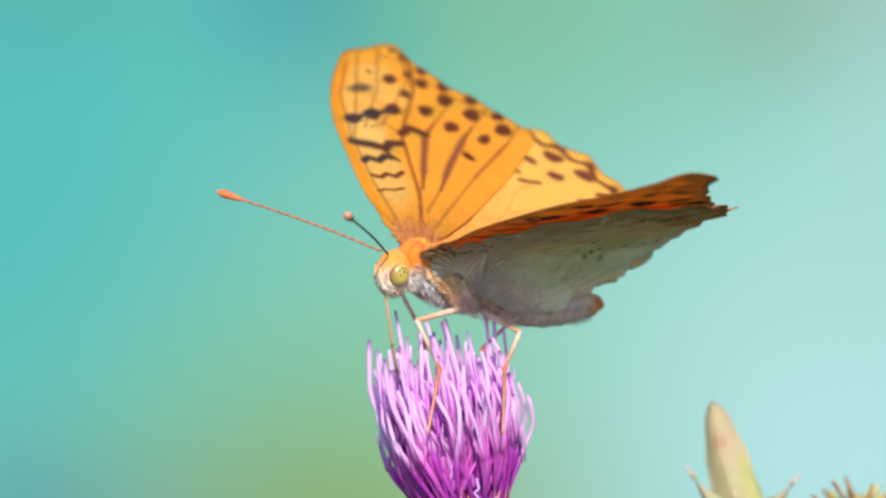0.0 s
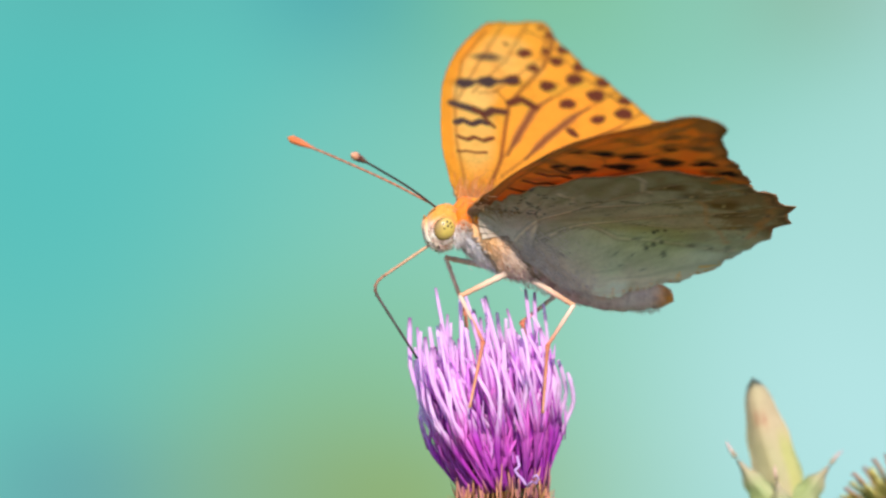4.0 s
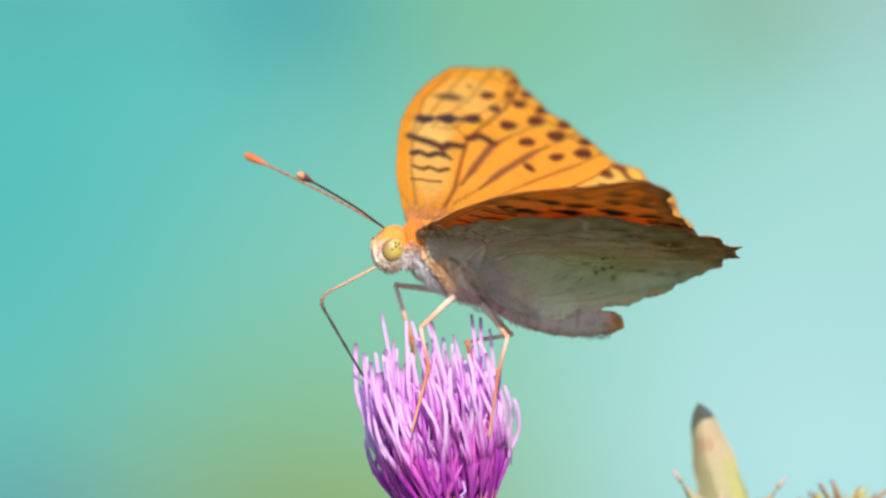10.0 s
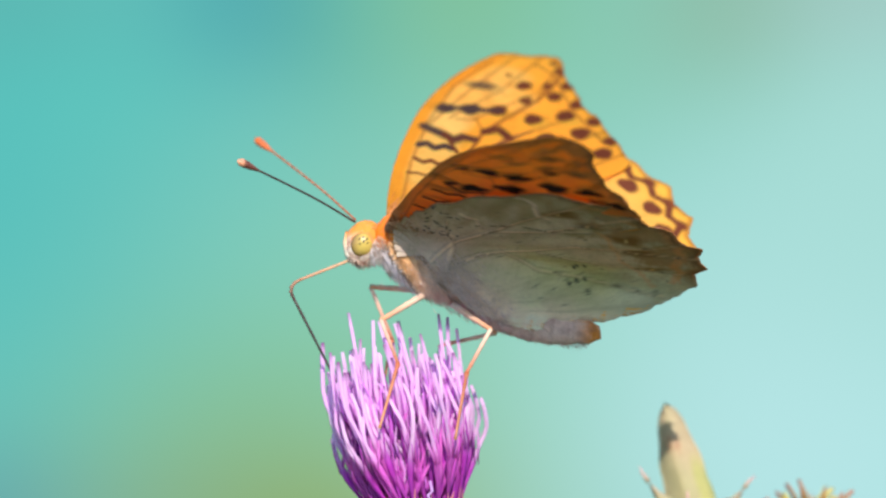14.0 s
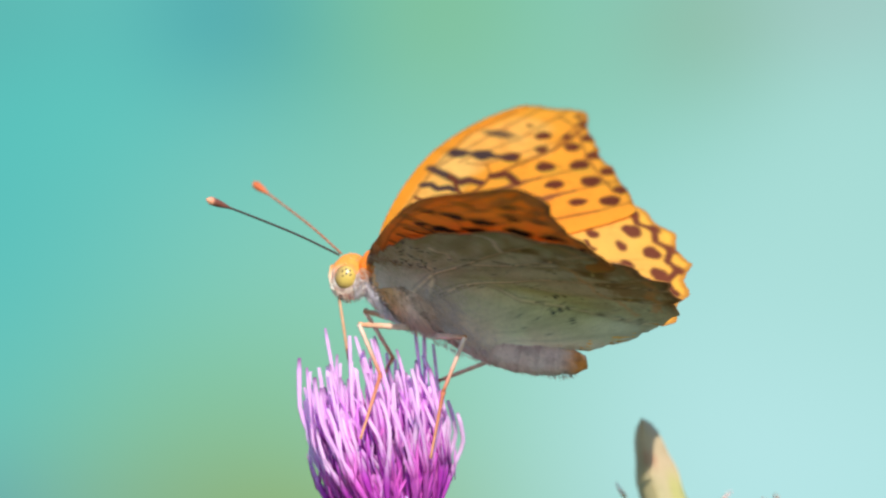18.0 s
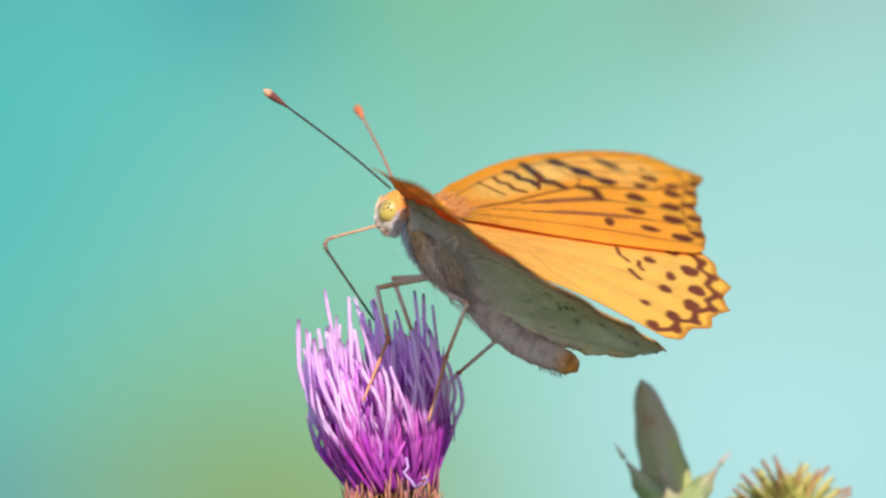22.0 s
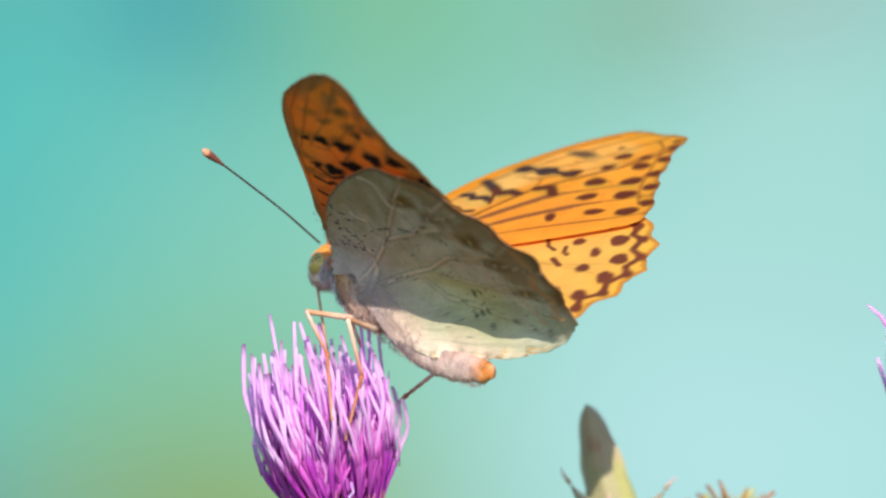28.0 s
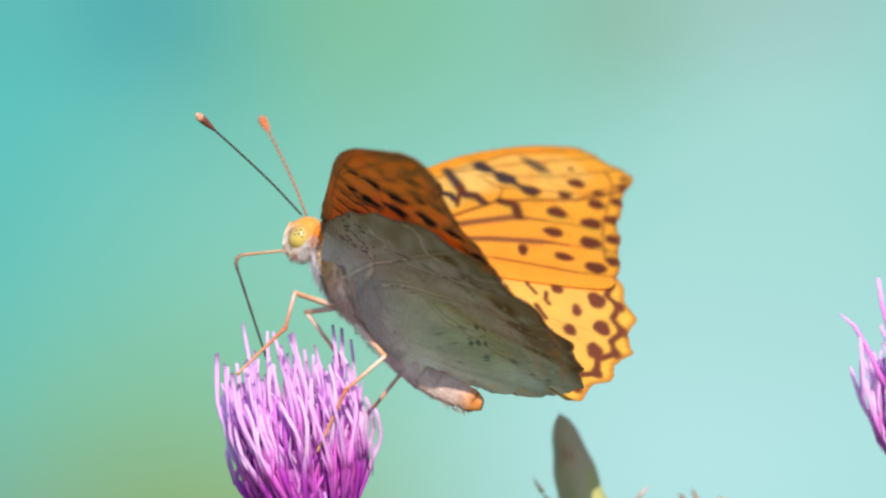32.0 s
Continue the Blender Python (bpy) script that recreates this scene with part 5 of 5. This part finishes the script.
# Rows: seconds, then a wing pair's lift, twist, sweep of the forewing, sweep of the hindwing
RIGHT_ROWS = [
    (0, 23.03, 5.7, -2.07, -5.5), (0.5, 27.14, 6.55, -2.06, -5.4), (1, 29.81, 6.21, -2.11, -5.24),
    (1.5, 35.34, 5.58, -1.77, -5.05), (2, 39.48, 5.34, -1.4, -4.82), (2.5, 36.73, 6.1, -1.08, -4.56),
    (3, 35.11, 6.5, -2.24, -4.27), (3.5, 30.11, 7.61, -5.09, -3.97), (4, 24.58, 7.15, -3.34, -3.65),
    (4.5, 23.44, 6.69, -3.52, -3.4), (6.5, 29.69, 4.37, -2.53, -2.76), (7, 33.93, 3.92, -2.27, -2.65),
    (7.5, 35.64, 4.07, -2.16, -2.6), (8, 34.79, 4.62, -2.03, -2.57), (8.5, 32.11, 5.69, -1.1, -2.53),
    (9, 29.46, 6.2, -0.7, -2.47), (9.5, 27.21, 7.05, -1.64, -2.4), (10, 22.46, 6.91, -2.12, -2.3),
    (10.5, 22.57, 6.25, -2, -2.17), (11, 26.45, 6.17, -1.69, -1.99), (11.5, 33.25, 5.71, -1.6, -1.76),
    (12, 37.34, 4.64, -1.28, -1.5), (12.5, 38.17, 4.1, -0.63, -1.21), (13, 34.19, 5.33, 0.15, -0.92),
    (13.5, 32.52, 5.69, -3.45, -0.67), (14, 26.89, 5.18, -4.52, -0.35), (14.5, 25.56, 5.92, -4.77, 0.09),
    (16.5, 33.65, 2.26, -2.46, 2.4), (17, 33.09, 3.34, -2.81, 2.27), (17.5, 31.79, 3.29, -2.69, 1.78),
    (18, 26.64, 3.32, -3.24, 1.43), (18.5, 27.31, 3.33, -2.8, 1.38), (19, 28.99, 3.18, -1.93, 1.95),
    (19.5, 32.42, 2.98, -1.79, 2.63), (20, 28.53, 3.64, -2.5, 3.29), (20.5, 20.51, 6.92, -4.6, 2.08),
    (21, 16.94, 7.32, -5.08, 1.75), (21.5, 15.15, 7.52, -5.62, 1.38), (22, 14.39, 7.63, -6.41, 1.06),
    (22.5, 15.18, 7.09, -6.12, 0.84), (23, 20.82, 7.25, -5.96, 0.19), (23.5, 28.38, 6.5, -6.76, -1.01),
    (24, 36.03, 5.25, -6.92, -1.44), (24.5, 36.81, 5.21, -7.39, -1.72), (25, 31.65, 6.01, -6.35, -1.24),
    (25.5, 29.99, 6.76, -6.34, -0.63), (27.5, 32.51, 8.01, -5.6, 0.25), (28, 34.1, 8.91, -4.62, 0.23),
    (28.5, 35.88, 10.02, -4.53, 0.62), (29, 31.73, 10.62, -4.08, 0.68), (29.5, 28.71, 10.13, -3.56, 0.73),
    (30, 24.98, 10.22, -3.27, 0.6), (30.5, 25.85, 8.09, -3.7, 0.65), (31, 22.62, 5.82, -3.5, 0.44),
    (31.5, 26.29, 3.19, -2.78, 0.23), (32, 29.86, 2.61, -3.17, 0.38),
]
LEFT_ROWS = [
    (0, 25.86, 5.14, -4.92, -4.93), (0.5, 28.29, 5.55, -4.95, -4.43), (1, 31, 5.42, -5.24, -4.07),
    (1.5, 35.38, 5.61, -5.41, -3.81), (2, 36.86, 5.88, -5.67, -3.57), (2.5, 34, 5.96, -4.81, -3.17),
    (3, 31.77, 5.34, -3.59, -2.66), (3.5, 31.39, 3.81, -2.47, -1.9), (4, 30.15, 3.98, -2.69, -0.99),
    (4.5, 26.66, 3.89, -0.83, -0.39), (6.5, 27.87, 3.42, 0.06, -0.13), (7, 31.09, 3.61, -0.41, 0.01),
    (7.5, 31.74, 3.35, -0.97, -0.1), (8, 30.62, 3.29, -0.98, -0.6), (8.5, 31.3, 3.91, -1.12, -0.56),
    (9, 29.38, 4.19, -1.4, -0.49), (9.5, 25.58, 4.18, -0.54, -0.43), (10, 21.87, 4.44, -0.02, -0.4),
    (10.5, 21.9, 3.79, 0.41, -0.27), (11, 24.42, 3.79, 0.06, -0.1), (11.5, 31.33, 4.91, -1.87, 0.23),
    (12, 34.14, 4.43, -1.98, 0.63), (12.5, 34.7, 4.12, -1.08, 1.25), (13, 34.76, 4.81, -0.55, 1.7),
    (13.5, 29.99, 3.71, 1.66, 1.48), (14, 30.39, 3.92, 1.89, 1.76), (14.5, 29.58, 3.53, 2.3, 2.1),
    (16.5, 35.34, 3.73, 3.66, 2.1), (17, 33.78, 3.61, 4.96, 2.29), (17.5, 28.68, 3.61, 5.96, 2.59),
    (18, 24.22, 3.9, 6.9, 3.03), (18.5, 25.51, 3.54, 7.51, 3.35), (19, 27.83, 3.52, 6.56, 3.52),
    (19.5, 31.01, 4.01, 6.33, 3.71), (20, 30.35, 3.95, 6.45, 4.39), (20.5, 27.91, 3.98, 5.22, 4.16),
    (21, 21.83, 3.75, 5.48, 3.64), (21.5, 18.19, 3.8, 4.79, 3.28), (22, 16.32, 3.25, 2.7, 2.9),
    (22.5, 17.65, 3.48, 2.59, 2.55), (23, 22.76, 3.9, 4.53, 2.18), (23.5, 28.76, 3.92, 3.6, 1.84),
    (24, 35.86, 3.94, 3.61, 1.71), (24.5, 35.96, 4.41, 3.67, 1.73), (25, 28.72, 5.26, 4.75, 2.55),
    (25.5, 23.12, 5.16, 4.67, 2.13), (27.5, 32.42, 6.2, 2.76, 2.54), (28, 32.79, 6.46, 3.99, 3.24),
    (28.5, 28.61, 6.74, 3.87, 2.49), (29, 29.48, 6.69, 3.75, 2.49), (29.5, 26.74, 7.19, 3.88, 2.41),
    (30, 24.75, 7.03, 4.24, 2.41), (30.5, 25.83, 7.1, 1.88, 2.28), (31, 34, 6.83, 1.11, 2.25), (31.3, 42.6, 7, 1.7, 1.5),
    (31.5, 41.13, 7.09, 1.9, 1.05), (32, 27.76, 5.33, 1.66, 2.68),
]
# Rows: seconds, then the way the antennae point in the body's space
ANT_L_ROWS = [
    (0, 0.71, 0.62, 0.34), (0.5, 0.68, 0.65, 0.35), (1, 0.68, 0.64, 0.35),
    (1.5, 0.68, 0.65, 0.36), (2, 0.67, 0.64, 0.38), (2.5, 0.66, 0.64, 0.39),
    (3, 0.66, 0.66, 0.35), (3.5, 0.72, 0.62, 0.32), (4, 0.73, 0.63, 0.28),
    (4.5, 0.73, 0.63, 0.25), (6.5, 0.73, 0.65, 0.22), (7, 0.74, 0.64, 0.2),
    (7.5, 0.75, 0.64, 0.19), (8, 0.73, 0.65, 0.21), (8.5, 0.72, 0.65, 0.24),
    (9, 0.75, 0.62, 0.23), (9.5, 0.72, 0.66, 0.24), (10, 0.71, 0.65, 0.26),
    (10.5, 0.72, 0.65, 0.25), (11, 0.7, 0.65, 0.29), (11.5, 0.69, 0.65, 0.31),
    (12, 0.71, 0.65, 0.27), (12.5, 0.75, 0.63, 0.23), (13, 0.72, 0.64, 0.27),
    (13.5, 0.71, 0.66, 0.26), (14, 0.71, 0.66, 0.25), (14.5, 0.69, 0.68, 0.23),
    (16.5, 0.65, 0.73, 0.2), (17, 0.64, 0.74, 0.21), (17.5, 0.64, 0.74, 0.2),
    (18, 0.68, 0.71, 0.2), (18.5, 0.69, 0.7, 0.18), (19, 0.65, 0.73, 0.2),
    (19.5, 0.62, 0.75, 0.21), (20, 0.63, 0.76, 0.15), (20.5, 0.62, 0.75, 0.24),
    (21, 0.6, 0.76, 0.23), (21.5, 0.63, 0.75, 0.22), (22, 0.62, 0.74, 0.24),
    (22.5, 0.61, 0.76, 0.23), (23, 0.62, 0.75, 0.23), (23.5, 0.6, 0.76, 0.24),
    (24, 0.57, 0.78, 0.27), (24.5, 0.51, 0.81, 0.29), (25, 0.44, 0.84, 0.33),
    (25.5, 0.42, 0.85, 0.33), (27.5, 0.28, 0.9, 0.33), (28, 0.23, 0.91, 0.34),
    (28.5, 0.22, 0.91, 0.34), (29, 0.2, 0.92, 0.33), (29.5, 0.23, 0.91, 0.34),
    (30, 0.25, 0.92, 0.31), (30.5, 0.34, 0.87, 0.36), (31, 0.49, 0.81, 0.32),
    (31.5, 0.45, 0.84, 0.31), (32, 0.56, 0.79, 0.24),
]
ANT_R_ROWS = [
    (0, 0.65, -0.75, 0.11), (0.5, 0.67, -0.73, 0.13), (1, 0.69, -0.71, 0.15),
    (1.5, 0.64, -0.75, 0.16), (2, 0.63, -0.76, 0.16), (2.5, 0.64, -0.76, 0.15),
    (3, 0.68, -0.72, 0.15), (3.5, 0.65, -0.75, 0.12), (4, 0.69, -0.72, 0.07),
    (4.5, 0.7, -0.71, 0.07), (6.5, 0.7, -0.71, 0.09), (7, 0.69, -0.72, 0.09),
    (7.5, 0.7, -0.71, 0.09), (8, 0.68, -0.73, 0.1), (8.5, 0.67, -0.73, 0.1),
    (9, 0.66, -0.75, 0.08), (9.5, 0.69, -0.72, 0.09), (10, 0.69, -0.72, 0.11),
    (10.5, 0.7, -0.71, 0.12), (11, 0.66, -0.73, 0.18), (11.5, 0.66, -0.73, 0.17),
    (12, 0.68, -0.72, 0.15), (12.5, 0.69, -0.72, 0.11), (13, 0.69, -0.72, 0.11),
    (13.5, 0.68, -0.72, 0.14), (14, 0.67, -0.73, 0.15), (14.5, 0.69, -0.71, 0.12),
    (16.5, 0.73, -0.67, 0.13), (17, 0.74, -0.66, 0.14), (17.5, 0.75, -0.65, 0.13),
    (18, 0.69, -0.71, 0.14), (18.5, 0.69, -0.71, 0.15), (19, 0.72, -0.68, 0.13),
    (19.5, 0.75, -0.65, 0.14), (20, 0.73, -0.68, 0.11), (20.5, 0.7, -0.71, 0.1),
    (21, 0.72, -0.69, 0.06), (21.5, 0.73, -0.68, 0.06), (22, 0.75, -0.66, 0.06),
    (22.5, 0.76, -0.65, 0.04), (23, 0.74, -0.66, 0.06), (23.5, 0.73, -0.67, 0.08),
    (24, 0.72, -0.68, 0.12), (24.5, 0.7, -0.69, 0.15), (25, 0.72, -0.68, 0.15),
    (25.5, 0.78, -0.58, 0.22), (27.5, 0.76, -0.63, 0.14), (28, 0.76, -0.63, 0.14),
    (28.5, 0.76, -0.63, 0.14), (29, 0.76, -0.63, 0.14), (29.5, 0.76, -0.63, 0.14),
    (30, 0.76, -0.63, 0.14), (30.5, 0.76, -0.63, 0.14), (31, 0.76, -0.63, 0.14),
    (31.5, 0.81, -0.57, 0.11), (32, 0.77, -0.62, 0.14),
]


def body_pose(x, y, z, yaw, pitch, roll):
    face_left = Matrix(((-1, 0, 0, 0), (0, -1, 0, 0), (0, 0, 1, 0), (0, 0, 0, 1)))
    return Matrix.Translation((x * MM, y * MM, 0.9 + z * MM)) @ face_left @ Matrix.Rotation(radians(yaw), 4, "Z") @ Matrix.Rotation(radians(pitch), 4, "Y") @ Matrix.Rotation(radians(roll), 4, "X")


def wing_pose(hinge, lift, twist, sweep, side):
    m = Matrix.Rotation(radians(side * lift), 4, "X") @ Matrix.Rotation(radians(twist), 4, "Y") @ Matrix.Rotation(radians(side * sweep), 4, "Z")
    return Matrix.Translation((hinge.x, side * hinge.y, hinge.z)) @ m


def point_along(base, way, roll_up=(0, 0, 1)):
    x = Vector(way).normalized()
    y = Vector(roll_up).cross(x).normalized()
    z = x.cross(y)
    return Matrix.Translation(base) @ Matrix((x, y, z)).transposed().to_4x4()


def knee_of(hip, foot, a, b, pole):
    """The middle joint of a two-piece limb, bent towards pole, and the end that it can reach."""
    d = foot - hip
    reach = min(max(d.length, abs(a - b) * 1.02), (a + b) * 0.995)
    w = d.normalized()
    x = (a * a - b * b + reach * reach) / (2 * reach)
    h = math.sqrt(max(a * a - x * x, 0))
    side = (pole - w * pole.dot(w)).normalized()
    return hip + w * x + side * h, hip + w * reach


def between(rows, t, behind=0.0):
    """A place read smoothly between rows of (seconds, plan x, plan y, mm behind)."""
    ts = [r[0] for r in rows]
    x, y, d = [float(np.interp(t, ts, [r[k] for r in rows])) for k in (1, 2, 3)]
    return spot_at(x, y, d + behind)


# Rows: seconds, and the places (plan x, plan y, mm behind) of each leg's knee, ankle and foot on the flower; a knee's depth is told from its hip
KNEES = {
    (1, "mid"): [(0, 690, 560, -2.2), (4, 687, 556, -2.2), (12, 686, 552, -2.2), (17, 697, 541, -2.2), (22, 719, 537, -2.2), (24, 729, 532, -2.2), (25.5, 722, 535, -2.2), (27.5, 691, 539, -2.2), (29.5, 691, 539, -2.2), (30.6, 715, 490, -2.2), (31.5, 718, 469, -2.2), (32, 713, 466, -2.2)],
    (1, "hind"): [(0, 852, 566, -2.2), (4, 858, 560, -2.2), (12, 859, 577, -2.2), (17, 860, 590, -6), (22, 866, 602, -6.5), (24, 870, 602, -6.5), (25.5, 850, 585, -5), (27.5, 785, 560, -2.2), (29, 779, 559, -2.2), (31.5, 833, 568, -2.2), (32, 835, 585, -2.2)],
    (-1, "mid"): [(0, 640, 505, 2.2), (4, 645, 503, 2.2), (12, 650, 520, 2.2), (17, 700, 530, 2.2), (22, 745, 500, 2.2), (24, 760, 510, 2.2), (32, 760, 510, 2.2)],
    (-1, "hind"): [(0, 780, 520, 0.5), (12, 800, 540, 0.5), (17, 850, 560, 0.5), (20, 905, 620, 0.5), (22, 922, 645, 0.5), (24, 929, 657, 0.5), (28, 925, 655, 0.5), (31.5, 906, 651, 0.5), (32, 908, 645, 0.5)],
}
ANKLES = {
    (1, "mid"): [(0, 697, 655, -8), (4, 702, 648, -8), (12, 701, 648, -8), (17, 712, 634, -8), (22, 731, 640, -8), (24, 736, 620, -8), (25.5, 728, 620, -8), (27.5, 719, 621, -9), (29.5, 719, 621, -9), (30.6, 694, 580, -9), (31.5, 686, 558, -9), (32, 693, 560, -9)],
    (1, "hind"): [(0, 812, 653, -8), (4, 816, 655, -8), (12, 828, 655, -8), (17, 825, 664, -8), (22, 834, 670, -8), (24, 840, 660, -8), (25.5, 815, 660, -8), (27.5, 781, 661, -9), (29, 781, 661, -9), (31.5, 801, 666, -8), (32, 800, 670, -8)],
    (-1, "mid"): [(0, 668, 596, 5), (4, 670, 593, 5), (12, 672, 600, 5), (17, 730, 600, 6), (22, 772, 625, 6), (32, 788, 610, 6)],
    (-1, "hind"): [(0, 772, 620, 3.5), (12, 768, 600, 3.5), (17, 800, 625, 3.5), (20, 850, 690, 3.5), (22, 856, 700, 3.5), (24, 862, 708, 3.5), (28, 860, 696, 3.5), (31.5, 845, 716, 3.5), (32, 842, 710, 3.5)],
}
FEET = {
    (1, "mid"): [(0, 676, 768, -9), (4, 679, 761, -9), (12, 669, 760, -9), (17, 680, 745, -9), (22, 690, 740, -9), (25.5, 690, 735, -9), (27.5, 724, 690, -9), (29.5, 724, 676, -9), (30.6, 660, 640, -9), (31.5, 631, 616, -9), (32, 635, 616, -9)],
    (1, "hind"): [(0, 808, 768, -8), (12, 808, 770, -8), (25, 806, 768, -8), (27, 751, 781, -8), (32, 750, 778, -8)],
    (-1, "mid"): [(0, 676, 668, 6), (13, 678, 650, 6), (19, 720, 650, 6), (23, 781, 680, 6), (32, 790, 690, 6)],
    (-1, "hind"): [(0, 790, 712, 7), (17, 800, 712, 7), (20, 810, 750, 7), (32, 800, 750, 7)],
}
HIPS = {"mid": Vector((-2.9, 1.6, -4.9)), "hind": Vector((-6.4, 1.6, -4.9))}
# Rows: seconds, and the places of the feeding tube's bend and of its end in the flower
BEND = [(0, 580, 600, -1), (3, 580, 590, -1), (3.5, 530, 560, -2), (4, 497, 543, -2), (4.5, 508, 548, -2), (6.5, 515, 566, -2), (7, 525, 568, -2), (7.5, 570, 585, -1), (9, 575, 580, -1), (9.5, 548, 572, -2), (10, 536, 568, -2),
        (10.5, 550, 572, -2), (11, 590, 590, -1), (13.5, 590, 590, -1), (14, 522, 511, -2), (14.5, 585, 570, -1), (16.5, 625, 580, -1), (20, 630, 560, -1), (20.5, 602, 470, -2), (21, 602, 460, -2), (22, 604, 428, -2), (22.5, 604, 436, -2),
        (23, 608, 450, -2), (23.5, 625, 520, -2), (24, 660, 590, -1), (30, 660, 600, -1), (30.5, 640, 520, -2), (31, 620, 450, -2), (31.5, 591, 408, -2), (32, 581, 416, -2)]
SIP = [(0, 680, 860, 0), (3, 690, 860, 0), (3.5, 615, 730, 0), (4, 622, 735, 0), (4.5, 622, 740, 0), (6.5, 625, 735, 0), (7, 622, 730, 0), (7.5, 710, 860, 0), (9, 710, 860, 0), (9.5, 625, 760, 0),
       (10, 615, 715, 0), (10.5, 620, 750, 0), (11, 715, 860, 0), (13.5, 720, 860, 0), (14, 610, 700, 0), (14.5, 720, 860, 0), (16.5, 740, 860, 0), (19.5, 745, 860, 0), (20, 750, 860, 0), (20.5, 690, 680, 0), (21, 705, 670, 0), (22, 735, 650, 0),
       (22.5, 735, 655, 0), (23, 725, 670, 0), (23.5, 710, 730, 0), (24, 780, 860, 0), (25.5, 790, 860, 0), (30, 790, 860, 0), (30.5, 700, 680, 0), (31, 700, 640, 0), (31.5, 686, 612, 0), (32, 670, 645, 0)]
MOUTH = Vector((5.7, 0, -3.6)) * MM


def tongue_poses(mouth, bend, end):
    """Poses of the feeding tube's pieces: a straight base, a rounded bend and a straight tip."""
    knee, tip = knee_of(mouth, end, SIP_BASE * MM, SIP_TIP * MM, bend - mouth)
    a, b = (mouth - knee).normalized() * ELBOW * MM, (tip - knee).normalized() * ELBOW * MM
    up = (mouth - knee).cross(tip - knee)
    rows = [(mouth, knee - mouth)]
    for k in range(5):
        f, g = k / 5, (k + 1) / 5
        p, q = [knee + a * (1 - h) ** 2 + b * h ** 2 for h in (f, g)]
        rows.append((p, q - p))
    rows.append((knee + b, tip - knee))
    return [point_along(p, w, up) for p, w in rows]


def motions():
    walk(butterfly, [(t, body_pose(*r)) for t, *r in BODY_ROWS])
    for rows, side, fore, hind in ((RIGHT_ROWS, -1, wing_fr, wing_hr), (LEFT_ROWS, 1, wing_fl, wing_hl)):
        walk(fore, [(t, wing_pose(HINGE_F, lift, twist, sf, side)) for t, lift, twist, sf, sh in rows])
        walk(hind, [(t, wing_pose(HINGE_H, lift, twist, sh, side)) for t, lift, twist, sf, sh in rows])
    bodies = [(t, body_pose(*r)) for t, *r in BODY_ROWS]
    for side, kind, thigh, shin, foot in legs:
        hip = Vector((HIPS[kind].x, side * HIPS[kind].y, HIPS[kind].z)) * MM
        turns = [[], [], []]
        for t, m in bodies:
            back = m.inverted()
            near_ankle, ground = [back @ between(rows[side, kind], t) for rows in (ANKLES, FEET)]
            near_knee = back @ between(KNEES[side, kind], t, (m @ hip).y / MM)
            knee, ankle = knee_of(hip, near_ankle, FEMUR * MM, SHIN * MM, near_knee - hip)
            for rows, p, q in zip(turns, (hip, knee, ankle), (knee, ankle, ground)):
                rows.append((t, point_along(p, q - p, (0.2, side, 0.1))))
        for ob, rows in zip((thigh, shin, foot), turns):
            walk(ob, rows)
    turns = [tongue_poses(MOUTH, m.inverted() @ between(BEND, t), m.inverted() @ between(SIP, t)) for t, m in bodies]
    for k, ob in enumerate(tongue):
        walk(ob, [(t, poses[k]) for (t, m), poses in zip(bodies, turns)])
    walk(antenna_l, [(t, point_along(Vector((6.6, 0.7, 0.6)) * MM, w)) for t, *w in ANT_L_ROWS])
    walk(antenna_r, [(t, point_along(Vector((6.6, -0.7, 0.6)) * MM, w)) for t, *w in ANT_R_ROWS])


motions()
